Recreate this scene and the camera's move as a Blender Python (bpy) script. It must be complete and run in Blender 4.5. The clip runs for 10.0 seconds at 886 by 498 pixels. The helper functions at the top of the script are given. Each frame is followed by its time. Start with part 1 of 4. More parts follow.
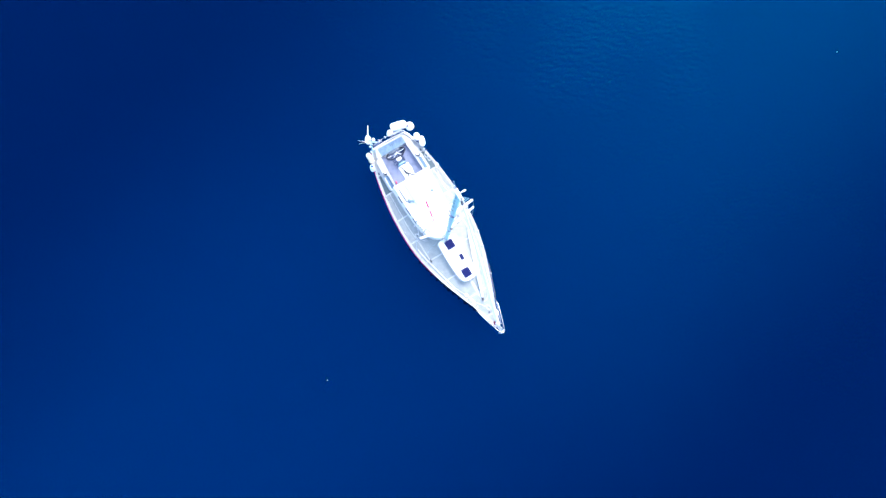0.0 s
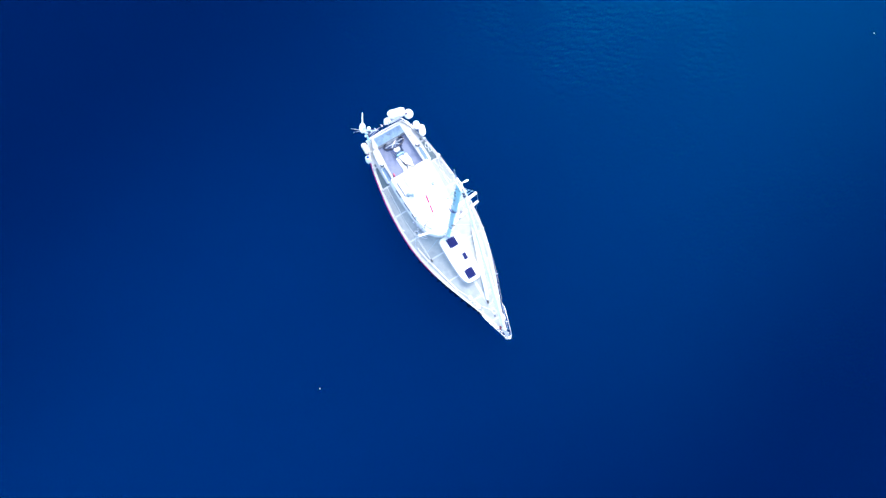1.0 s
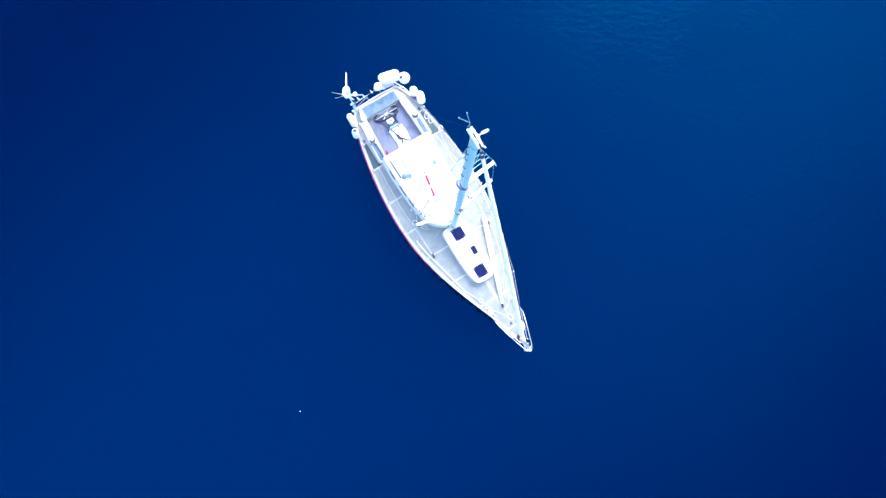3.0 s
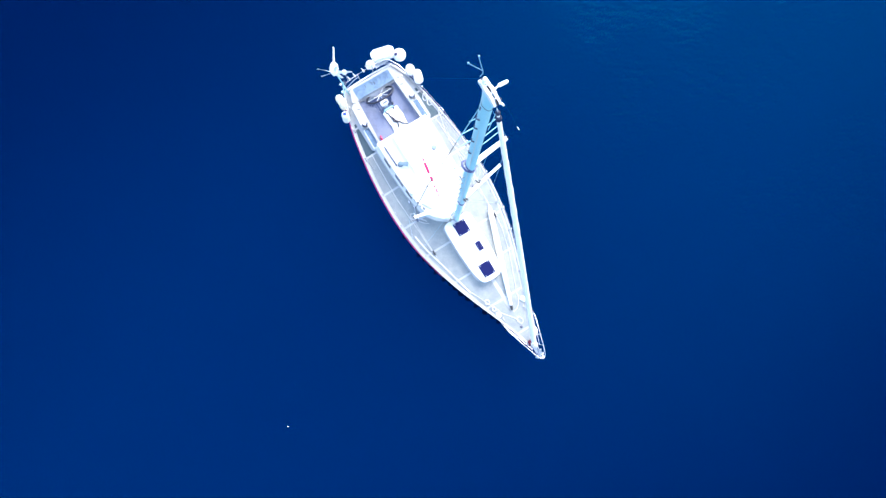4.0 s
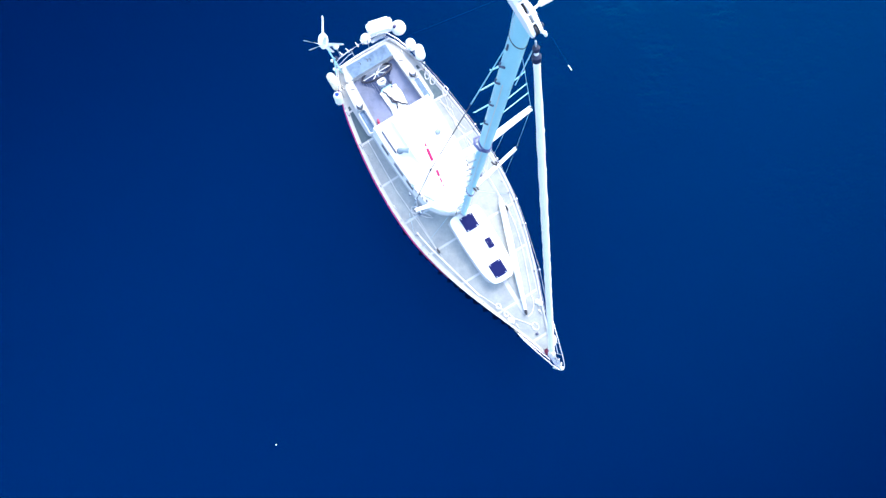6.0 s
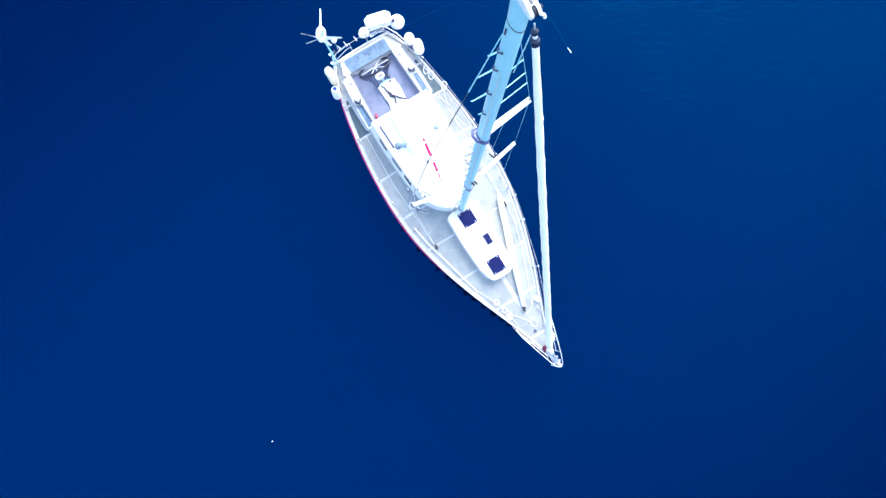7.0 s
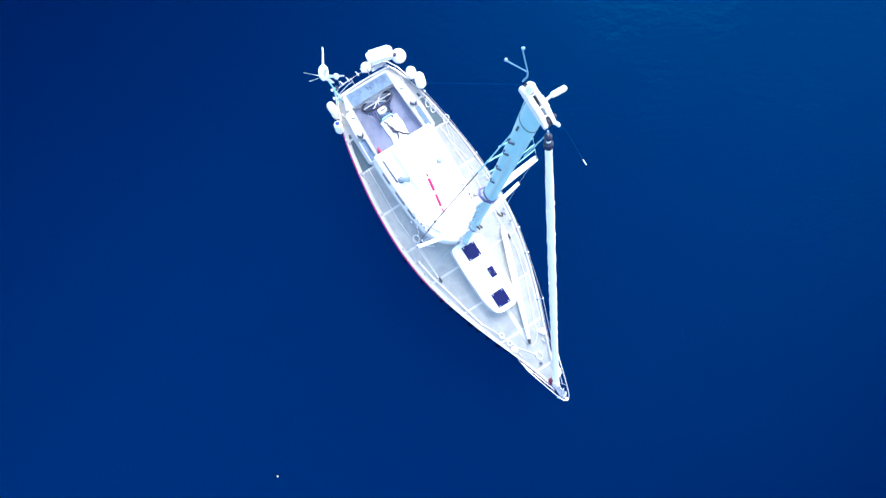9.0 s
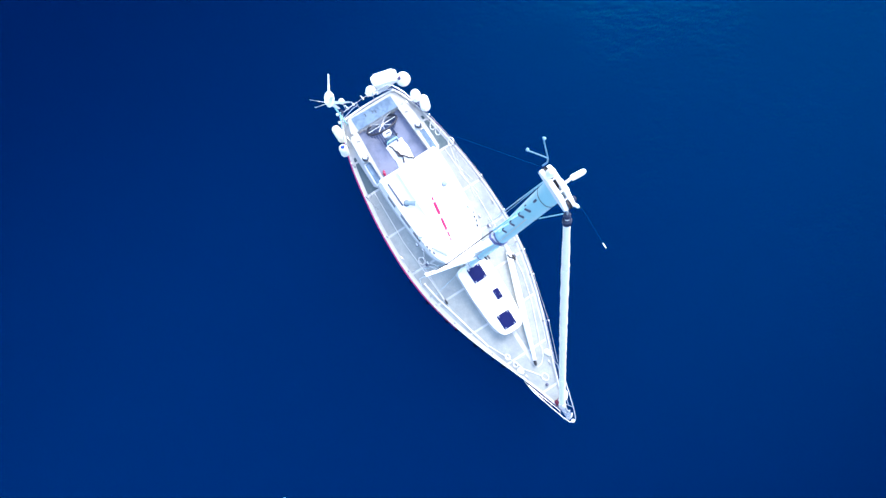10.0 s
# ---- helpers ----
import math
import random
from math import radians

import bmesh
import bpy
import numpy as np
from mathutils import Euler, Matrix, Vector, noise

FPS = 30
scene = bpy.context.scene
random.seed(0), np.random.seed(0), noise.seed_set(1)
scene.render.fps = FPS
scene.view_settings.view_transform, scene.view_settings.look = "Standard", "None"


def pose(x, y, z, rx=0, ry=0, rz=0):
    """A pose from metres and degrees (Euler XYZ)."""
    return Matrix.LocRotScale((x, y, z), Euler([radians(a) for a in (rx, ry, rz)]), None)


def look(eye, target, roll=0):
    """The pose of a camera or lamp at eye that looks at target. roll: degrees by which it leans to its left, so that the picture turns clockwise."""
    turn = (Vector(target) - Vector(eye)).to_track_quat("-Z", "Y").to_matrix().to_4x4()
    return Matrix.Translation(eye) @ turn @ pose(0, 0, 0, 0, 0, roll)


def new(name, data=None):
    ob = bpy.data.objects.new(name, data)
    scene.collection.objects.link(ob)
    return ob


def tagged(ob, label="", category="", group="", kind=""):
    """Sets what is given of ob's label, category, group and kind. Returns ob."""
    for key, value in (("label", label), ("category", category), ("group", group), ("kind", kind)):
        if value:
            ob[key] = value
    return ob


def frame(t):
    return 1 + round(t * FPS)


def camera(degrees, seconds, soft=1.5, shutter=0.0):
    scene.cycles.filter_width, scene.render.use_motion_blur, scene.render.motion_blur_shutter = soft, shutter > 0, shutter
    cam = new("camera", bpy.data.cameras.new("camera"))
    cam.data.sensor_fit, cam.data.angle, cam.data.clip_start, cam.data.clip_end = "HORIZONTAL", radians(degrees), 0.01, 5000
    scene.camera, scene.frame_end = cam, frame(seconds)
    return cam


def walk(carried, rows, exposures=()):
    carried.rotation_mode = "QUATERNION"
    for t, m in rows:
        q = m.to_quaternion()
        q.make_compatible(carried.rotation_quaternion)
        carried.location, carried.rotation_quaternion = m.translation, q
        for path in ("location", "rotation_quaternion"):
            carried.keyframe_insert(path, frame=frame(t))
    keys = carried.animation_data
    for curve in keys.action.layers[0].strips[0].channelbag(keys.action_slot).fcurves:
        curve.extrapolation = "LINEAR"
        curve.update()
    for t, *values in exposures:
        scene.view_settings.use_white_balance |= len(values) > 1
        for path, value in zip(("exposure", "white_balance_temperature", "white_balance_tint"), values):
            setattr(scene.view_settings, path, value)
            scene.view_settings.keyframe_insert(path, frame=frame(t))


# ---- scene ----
EXPOSURE, KELVIN, TINT = 2.4, 6200, 8
cam = camera(74.0, 10.0, soft=1.45)
PATH = [
    (0, (1.794, -2.108, 32.558), (1.689, -2.0, 30.564), 15.0),
    (0.5, (1.747, -1.978, 31.334), (1.641, -1.876, 29.339), 12.8),
    (1, (1.673, -1.784, 30.085), (1.569, -1.697, 28.089), 9.2),
    (1.5, (1.647, -1.753, 28.836), (1.543, -1.668, 26.841), 7.9),
    (2, (1.625, -1.747, 27.605), (1.52, -1.665, 25.61), 7.0),
    (2.5, (1.569, -1.686, 26.297), (1.466, -1.61, 24.301), 5.3),
    (2.7, (1.534, -1.703, 25.77), (1.434, -1.627, 23.774), 6.1),
    (3.8, (1.362, -1.654, 22.978), (1.273, -1.589, 20.981), 4.6),
    (4, (1.367, -1.681, 22.556), (1.278, -1.612, 20.559), 6.1),
    (4.5, (1.317, -1.658, 21.302), (1.231, -1.595, 19.305), 4.8),
    (5, (1.202, -1.63, 20.422), (1.118, -1.571, 18.424), 3.2),
    (5.5, (1.141, -1.608, 20.313), (1.055, -1.549, 18.316), 2.9),
    (5.7, (1.142, -1.61, 20.268), (1.058, -1.554, 18.27), 1.9),
    (6.8, (1.259, -1.656, 20.086), (1.183, -1.606, 18.088), 1.4),
    (7, (1.247, -1.639, 20.073), (1.172, -1.587, 18.075), 3.1),
    (7.5, (1.107, -1.575, 20.065), (1.024, -1.518, 18.068), 2.2),
    (8, (1.119, -1.595, 20.076), (1.038, -1.539, 18.078), 2.6),
    (8.5, (0.973, -1.527, 20.031), (0.889, -1.47, 18.034), 2.3),
    (9, (0.524, -1.324, 20.078), (0.424, -1.258, 18.082), 1.1),
    (9.5, (0.204, -1.205, 20.131), (0.102, -1.138, 18.135), 0.6),
    (10, (-0.063, -1.151, 20.196), (-0.173, -1.079, 18.2), 0.5),
]
walk(cam, [(t, look(eye, target, roll)) for t, eye, target, roll in PATH], exposures=[(0.0, EXPOSURE + 0.14, KELVIN, TINT), (2.5, EXPOSURE + 0.06, KELVIN, TINT), (5.0, EXPOSURE, KELVIN, TINT), (10.0, EXPOSURE, KELVIN, TINT)])

# ---- daylight ----
SUN_ELEVATION, SUN_TURN = 47.0, -34.0
world = bpy.data.worlds.new("sky")
scene.world = world
world.use_nodes = True
wn = world.node_tree.nodes
sky = wn.new("ShaderNodeTexSky")
sky.sky_type = 'NISHITA'
sky.sun_disc = False
sky.sun_elevation = radians(SUN_ELEVATION)
sky.sun_rotation = radians(SUN_TURN)
sky.air_density, sky.dust_density, sky.ozone_density = 0.9, 2.2, 0.4
wn["Background"].inputs["Strength"].default_value = 0.15
world.node_tree.links.new(sky.outputs["Color"], wn["Background"].inputs["Color"])
sun = new("sun", bpy.data.lights.new("sun", 'SUN'))
sun.data.energy, sun.data.angle, sun.data.color = 0.25, radians(28), (1.0, 0.94, 0.86)
sun.matrix_world = look((-20 * math.sin(radians(-SUN_TURN)), 20 * math.cos(radians(SUN_TURN)), 20 * math.tan(radians(SUN_ELEVATION))), (0, 0, 0))


# ---- materials ----
def material(name, color, rough=0.5, metal=0.0, vary=0.08, grain=18.0, bump=0.15, stain=1.3, dirt=None, dirt_amount=0.25, coat=0.0, ior=1.5, reach=0.5):
    """Paint, plastic, metal or cloth with variation at two scales and a fine relief."""
    m = bpy.data.materials.new(name)
    m.use_nodes = True
    n, l = m.node_tree.nodes, m.node_tree.links
    b = n["Principled BSDF"]
    b.inputs["Metallic"].default_value = metal
    b.inputs["IOR"].default_value = ior
    b.inputs["Coat Weight"].default_value = coat
    tc = n.new("ShaderNodeTexCoord")
    fine, broad = n.new("ShaderNodeTexNoise"), n.new("ShaderNodeTexNoise")
    fine.inputs["Scale"].default_value, fine.inputs["Detail"].default_value = grain, 6
    broad.inputs["Scale"].default_value, broad.inputs["Detail"].default_value = stain, 5
    broad.inputs["Roughness"].default_value = 0.65
    for x in (fine, broad):
        l.new(tc.outputs["Object"], x.inputs["Vector"])
    dark = [c * (1 - vary * 2) for c in color]
    ramp = n.new("ShaderNodeMix")
    ramp.data_type = 'RGBA'
    ramp.inputs[6].default_value, ramp.inputs[7].default_value = (*dark, 1), (*[min(1, c * (1 + vary * 0.5)) for c in color], 1)
    l.new(fine.outputs["Fac"], ramp.inputs[0])
    edge = n.new("ShaderNodeMapRange")
    edge.inputs["From Min"].default_value, edge.inputs["From Max"].default_value = reach, reach + 0.25
    edge.inputs["To Max"].default_value = dirt_amount
    l.new(broad.outputs["Fac"], edge.inputs["Value"])
    mix = n.new("ShaderNodeMix")
    mix.data_type = 'RGBA'
    mix.inputs[7].default_value = (*(dirt or [c * 0.6 for c in color]), 1)
    l.new(edge.outputs["Result"], mix.inputs[0])
    l.new(ramp.outputs[2], mix.inputs[6])
    l.new(mix.outputs[2], b.inputs["Base Color"])
    r = n.new("ShaderNodeMapRange")
    r.inputs["To Min"].default_value, r.inputs["To Max"].default_value = max(0.03, rough - 0.08), min(1, rough + 0.12)
    l.new(broad.outputs["Fac"], r.inputs["Value"])
    l.new(r.outputs["Result"], b.inputs["Roughness"])
    if bump:
        bp = n.new("ShaderNodeBump")
        bp.inputs["Strength"].default_value, bp.inputs["Distance"].default_value = bump, 0.01
        l.new(fine.outputs["Fac"], bp.inputs["Height"])
        l.new(bp.outputs["Normal"], b.inputs["Normal"])
    return m


GELCOAT = material("white_gelcoat", (0.87, 0.86, 0.83), 0.28, vary=0.02, grain=9, bump=0.02, dirt=(0.62, 0.62, 0.58), dirt_amount=0.2, coat=0.3)
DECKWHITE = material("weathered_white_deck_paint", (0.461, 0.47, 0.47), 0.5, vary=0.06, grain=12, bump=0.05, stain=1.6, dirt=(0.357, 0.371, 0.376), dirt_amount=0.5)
PAINT = material("white_mast_paint", (0.85, 0.85, 0.84), 0.35, vary=0.03, grain=14, bump=0.03)
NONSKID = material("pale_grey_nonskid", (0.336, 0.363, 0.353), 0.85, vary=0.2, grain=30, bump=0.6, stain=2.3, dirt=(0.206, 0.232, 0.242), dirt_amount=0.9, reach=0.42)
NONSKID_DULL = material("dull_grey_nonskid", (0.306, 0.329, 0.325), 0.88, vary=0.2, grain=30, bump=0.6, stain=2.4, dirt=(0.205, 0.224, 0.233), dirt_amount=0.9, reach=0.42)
NONSKID_DARK = material("dark_grey_nonskid", (0.0575, 0.092, 0.1127), 0.9, vary=0.12, grain=60, bump=0.6, stain=2.6, dirt=(0.1265, 0.161, 0.1782), dirt_amount=0.7, reach=0.45)
# white paint with the mast's blue shade mixed in, shared by small fittings
PALEMAST = material("blue_shaded_white_paint", (0.378, 0.714, 0.771), 0.38, vary=0.04, grain=14, bump=0.03, stain=0.8)
SLATE = material("slate_blue_fitting", (0.07, 0.08, 0.14), 0.5, vary=0.15, grain=30, bump=0.1)
RED = material("red_paint", (0.585, 0.0146, 0.155), 0.45, vary=0.08, grain=20, bump=0.05)
MAROON = material("maroon_canvas", (0.10, 0.008, 0.035), 0.9, vary=0.12, grain=60, bump=0.3)
REDCLOTH = material("red_cloth", (0.4712, 0.0114, 0.1064), 0.9, vary=0.12, grain=90, bump=0.3)
ACRYLIC = material("blue_tinted_acrylic", (0.00499, 0.00872, 0.0717), 0.32, vary=0.10, grain=6, bump=0.0, stain=2.5, dirt=(0.00935, 0.0137, 0.0935), dirt_amount=0.5, ior=1.25)
DARKGLASS = material("smoked_window", (0.012, 0.013, 0.022), 0.45, vary=0.1, grain=5, bump=0.0, ior=1.2)
VENT = material("pale_grey_vent_paint", (0.252, 0.33, 0.36), 0.5, vary=0.06, grain=14, bump=0.05)
CLOTH = material("cream_buoy_cloth", (0.796, 0.71, 0.508), 0.85, vary=0.10, grain=40, bump=0.3, stain=6.0, dirt=(0.428, 0.317, 0.18), dirt_amount=0.6, reach=0.52)
EYE = material("violet_fender_eye", (0.035, 0.025, 0.11), 0.5, vary=0.1, grain=20, bump=0.05)
STEEL = material("polished_steel", (0.62, 0.63, 0.65), 0.22, metal=1.0, vary=0.05, grain=40, bump=0.03)
WIRE = material("steel_wire", (0.55, 0.57, 0.60), 0.45, metal=0.2, vary=0.1, grain=150, bump=0.2)
# one rigging wire in two tones: lighting put into the colour, lit and backlit
RIG = material("lit_rigging_wire", (0.40, 0.68, 0.85), 0.5, metal=0.1, vary=0.1, grain=150, bump=0.2)
SEAWIRE = material("blue_coated_wire", (0.006, 0.045, 0.15), 0.9, vary=0.1, grain=90, bump=0.1, ior=1.15)
RIGBACKLIT = material("backlit_rigging_wire", (0.07, 0.085, 0.10), 0.55, metal=0.2, vary=0.1, grain=150, bump=0.2)
SWIVEL = material("navy_swivel", (0.0152, 0.0228, 0.057), 0.45, vary=0.15, grain=30, bump=0.1)
VANE = material("blue_grey_sensor_plastic", (0.13, 0.27, 0.40), 0.5, vary=0.08, grain=30, bump=0.05)
MASTFIT = material("slate_violet_mast_fitting", (0.104, 0.12, 0.264), 0.45, vary=0.12, grain=30, bump=0.08)
ALLOY = material("grey_anodised_alloy", (0.45, 0.47, 0.50), 0.4, metal=0.8, vary=0.06, grain=30, bump=0.05)
BLACK = material("black_plastic", (0.022, 0.022, 0.028), 0.5, vary=0.2, grain=30, bump=0.1)
LEATHER = material("dark_wheel_leather", (0.01672, 0.01824, 0.038), 0.6, vary=0.25, grain=60, bump=0.4)
SAILCLOTH = material("white_sailcloth", (0.95, 0.91, 0.84), 0.8, vary=0.03, grain=26, bump=0.5, stain=2.0, dirt=(0.68, 0.68, 0.66))
CUSHION = material("lavender_grey_vinyl", (0.185, 0.214, 0.318), 0.75, vary=0.10, grain=24, bump=0.25, stain=2.4, dirt=(0.104, 0.128, 0.196), dirt_amount=0.9, reach=0.45)
LIDBLUE = material("pale_blue_locker_paint", (0.135, 0.215, 0.315), 0.6, vary=0.10, grain=30, bump=0.15, stain=4.5, dirt=(0.05, 0.095, 0.165), dirt_amount=0.85, reach=0.43)
SOLE = material("weathered_violet_sole", (0.0993, 0.142, 0.284), 0.8, vary=0.2, grain=40, bump=0.4)
RUBBER = material("white_fender_vinyl", (0.85, 0.85, 0.82), 0.45, vary=0.04, grain=12, bump=0.05, stain=3.0, dirt=(0.60, 0.58, 0.52), dirt_amount=0.35)
FENDERBLUE = material("blue_fender_cap", (0.02, 0.07, 0.55), 0.5, vary=0.1, grain=20, bump=0.05)
ROPE = material("white_rope", (0.72, 0.71, 0.68), 0.9, vary=0.15, grain=140, bump=0.7)
DARKROPE = material("dark_rope", (0.05, 0.05, 0.07), 0.9, vary=0.2, grain=140, bump=0.7)
CANISTER = material("white_liferaft_shell", (0.85, 0.85, 0.83), 0.4, vary=0.03, grain=10, bump=0.05)
HULLSHADE = material("dark_hull_reflection", (0.0006, 0.003, 0.022), 0.95, vary=0.2, grain=30, bump=0.3, ior=1.08)
GREYBAR = material("grey_marking", (0.30, 0.34, 0.42), 0.6, vary=0.05, grain=20, bump=0)


def water_material():
    m = bpy.data.materials.new("deep_sea_water")
    m.use_nodes = True
    n, l = m.node_tree.nodes, m.node_tree.links
    b = n["Principled BSDF"]
    b.subsurface_method = 'BURLEY'
    b.inputs["Subsurface Weight"].default_value = 0.85
    b.inputs["Subsurface Radius"].default_value = (1.0, 1.6, 2.4)
    b.inputs["Subsurface Scale"].default_value = 25.0
    b.inputs["IOR"].default_value = 1.333
    b.inputs["Specular IOR Level"].default_value = 0.0
    gloss = n.new("ShaderNodeBsdfGlossy")
    gloss.inputs["Color"].default_value = (0.0, 0.0022, 0.0048, 1)
    gloss.inputs["Roughness"].default_value = 0.06
    both = n.new("ShaderNodeAddShader")
    l.new(b.outputs["BSDF"], both.inputs[0]), l.new(gloss.outputs["BSDF"], both.inputs[1])
    l.new(both.outputs["Shader"], n["Material Output"].inputs["Surface"])
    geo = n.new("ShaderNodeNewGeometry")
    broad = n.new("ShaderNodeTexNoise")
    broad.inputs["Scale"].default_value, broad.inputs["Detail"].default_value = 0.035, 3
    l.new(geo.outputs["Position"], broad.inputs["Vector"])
    # painted light falloff: greener sky sheen to port, vignette dimming ahead and astern
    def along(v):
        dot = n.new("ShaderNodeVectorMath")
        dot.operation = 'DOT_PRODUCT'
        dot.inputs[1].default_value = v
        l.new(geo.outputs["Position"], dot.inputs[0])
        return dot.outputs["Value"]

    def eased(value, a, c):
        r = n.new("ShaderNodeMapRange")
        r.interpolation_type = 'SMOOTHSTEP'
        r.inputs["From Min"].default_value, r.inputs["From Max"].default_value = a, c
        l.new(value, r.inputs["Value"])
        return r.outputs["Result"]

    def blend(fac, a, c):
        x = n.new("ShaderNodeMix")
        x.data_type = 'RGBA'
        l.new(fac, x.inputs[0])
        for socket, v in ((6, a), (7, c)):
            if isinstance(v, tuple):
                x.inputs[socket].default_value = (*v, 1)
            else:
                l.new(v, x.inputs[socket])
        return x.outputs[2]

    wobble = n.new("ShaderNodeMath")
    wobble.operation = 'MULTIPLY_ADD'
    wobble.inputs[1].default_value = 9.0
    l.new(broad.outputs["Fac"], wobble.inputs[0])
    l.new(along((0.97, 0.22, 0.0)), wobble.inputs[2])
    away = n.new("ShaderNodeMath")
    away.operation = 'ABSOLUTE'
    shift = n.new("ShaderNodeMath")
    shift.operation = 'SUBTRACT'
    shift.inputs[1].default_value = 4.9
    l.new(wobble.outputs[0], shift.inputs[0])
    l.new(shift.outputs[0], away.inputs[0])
    sky_sheen = blend(eased(along((0.1, 1.0, 0.0)), -5.0, 34.0), WATER_MID, WATER_SHEEN)
    l.new(blend(eased(away.outputs[0], 3.0, 20.0), sky_sheen, WATER_VIGNETTE), b.inputs["Base Color"])
    # long low swell and small ripples
    mp = n.new("ShaderNodeMapping")
    mp.vector_type = 'TEXTURE'
    mp.inputs["Rotation"].default_value = (0, 0, radians(59))
    mp.inputs["Scale"].default_value = (2.0, 1.0, 1.0)
    l.new(geo.outputs["Position"], mp.inputs["Vector"])
    last = None
    for scale, strength, dist in ((0.5, 0.14, 0.12), (3.8, 0.9, 0.028)):
        w = n.new("ShaderNodeTexNoise")
        w.inputs["Scale"].default_value, w.inputs["Detail"].default_value = scale, 4
        l.new(mp.outputs["Vector"], w.inputs["Vector"])
        bp = n.new("ShaderNodeBump")
        bp.inputs["Strength"].default_value, bp.inputs["Distance"].default_value = strength, dist
        l.new(w.outputs["Fac"], bp.inputs["Height"])
        if scale > 1:
            # small ripples on the windward side
            patch = n.new("ShaderNodeMath")
            patch.operation = 'MULTIPLY'
            l.new(eased(along((-0.35, 0.94, 0.0)), 1.0, 9.0), patch.inputs[0])
            l.new(eased(along((-0.35, 0.94, 0.0)), 28.0, 13.0), patch.inputs[1])
            puffs = n.new("ShaderNodeMath")
            puffs.operation = 'MULTIPLY'
            gust = n.new("ShaderNodeTexNoise")
            gust.inputs["Scale"].default_value, gust.inputs["Detail"].default_value = 0.22, 2
            l.new(geo.outputs["Position"], gust.inputs["Vector"])
            l.new(patch.outputs[0], puffs.inputs[0])
            l.new(eased(gust.outputs["Fac"], 0.30, 0.60), puffs.inputs[1])
            l.new(puffs.outputs[0], bp.inputs["Strength"])
        if last:
            l.new(last.outputs["Normal"], bp.inputs["Normal"])
        last = bp
    l.new(last.outputs["Normal"], b.inputs["Normal"]), l.new(last.outputs["Normal"], gloss.inputs["Normal"])
    return m


# water colours with light painted in: vignette dimming, plain, sky sheen
WATER_VIGNETTE, WATER_MID, WATER_SHEEN = (0.0, 0.0040, 0.0285), (0.0, 0.0088, 0.0475), (0.0, 0.0155, 0.0560)
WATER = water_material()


# ---- mesh helpers ----
def smooth(ob, angle=40):
    for p in ob.data.polygons:
        p.use_smooth = len(p.vertices) < 10
    ob.data.set_sharp_from_angle(angle=radians(angle))
    return ob


def part(name, bm, mat, parent=None, label="", round_angle=40):
    """One mesh object, under a thing or a part when a parent is given."""
    bmesh.ops.recalc_face_normals(bm, faces=bm.faces)
    me = bpy.data.meshes.new(name)
    bm.to_mesh(me)
    bm.free()
    me.materials.append(mat)
    ob = new(name, me)
    smooth(ob, round_angle)
    if parent is not None:
        ob.parent = parent
        ob.matrix_parent_inverse = parent.matrix_world.inverted()
    if label:
        tagged(ob, label)
    return ob


def thing(name, at, label, category, group="", kind=""):
    e = new(name)
    e.location = at
    e.empty_display_size = 0.2
    bpy.context.view_layer.update()
    return tagged(e, label, category, group, kind)


def box(x0, x1, y0, y1, z0, z1, bevel=0.0, seg=2, bm=None):
    bm = bm or bmesh.new()
    r = bmesh.ops.create_cube(bm, size=1, matrix=Matrix.LocRotScale(((x0 + x1) / 2, (y0 + y1) / 2, (z0 + z1) / 2), None, (x1 - x0, y1 - y0, z1 - z0)))
    if bevel:
        vs = set(r["verts"])
        bmesh.ops.bevel(bm, geom=[e for e in bm.edges if e.verts[0] in vs], offset=bevel, segments=seg, affect='EDGES')
    return bm


def tube(points, radius, sides=8, bm=None, closed=False):
    """A round bar along points; radius a number or one for each point."""
    bm = bm or bmesh.new()
    pts = [Vector(p) for p in points]
    radii = radius if isinstance(radius, (list, tuple)) else [radius] * len(pts)
    rings, last = [], None
    for i, p in enumerate(pts):
        a = pts[i - 1] if (i or closed) else p
        b = pts[(i + 1) % len(pts)] if (i < len(pts) - 1 or closed) else p
        d = (b - a).normalized()
        if last is None:
            side = d.cross(Vector((0, 0, 1)) if abs(d.z) < 0.9 else Vector((0, 1, 0))).normalized()
        else:
            side = (last - d * last.dot(d)).normalized()
        last = side
        up = d.cross(side)
        rings.append([bm.verts.new(p + radii[i] * (math.cos(2 * math.pi * k / sides) * side + math.sin(2 * math.pi * k / sides) * up)) for k in range(sides)])
    n = len(rings)
    for i in range(n if closed else n - 1):
        r, s = rings[i], rings[(i + 1) % n]
        for k in range(sides):
            bm.faces.new((r[k], r[(k + 1) % sides], s[(k + 1) % sides], s[k]))
    if not closed:
        bm.faces.new(rings[0]), bm.faces.new(rings[-1])
    return bm


def lathe(profile, m=None, sides=20, bm=None):
    """A turned shape: profile of (radius, height) about the z axis, moved by m."""
    bm = bm or bmesh.new()
    m = m or Matrix()
    rings = [[bm.verts.new(m @ Vector((max(r, 0.0005) * math.cos(2 * math.pi * k / sides), max(r, 0.0005) * math.sin(2 * math.pi * k / sides), z))) for k in range(sides)] for r, z in profile]
    for r, s in zip(rings, rings[1:]):
        for k in range(sides):
            bm.faces.new((r[k], r[(k + 1) % sides], s[(k + 1) % sides], s[k]))
    bm.faces.new(rings[0]), bm.faces.new(rings[-1])
    return bm


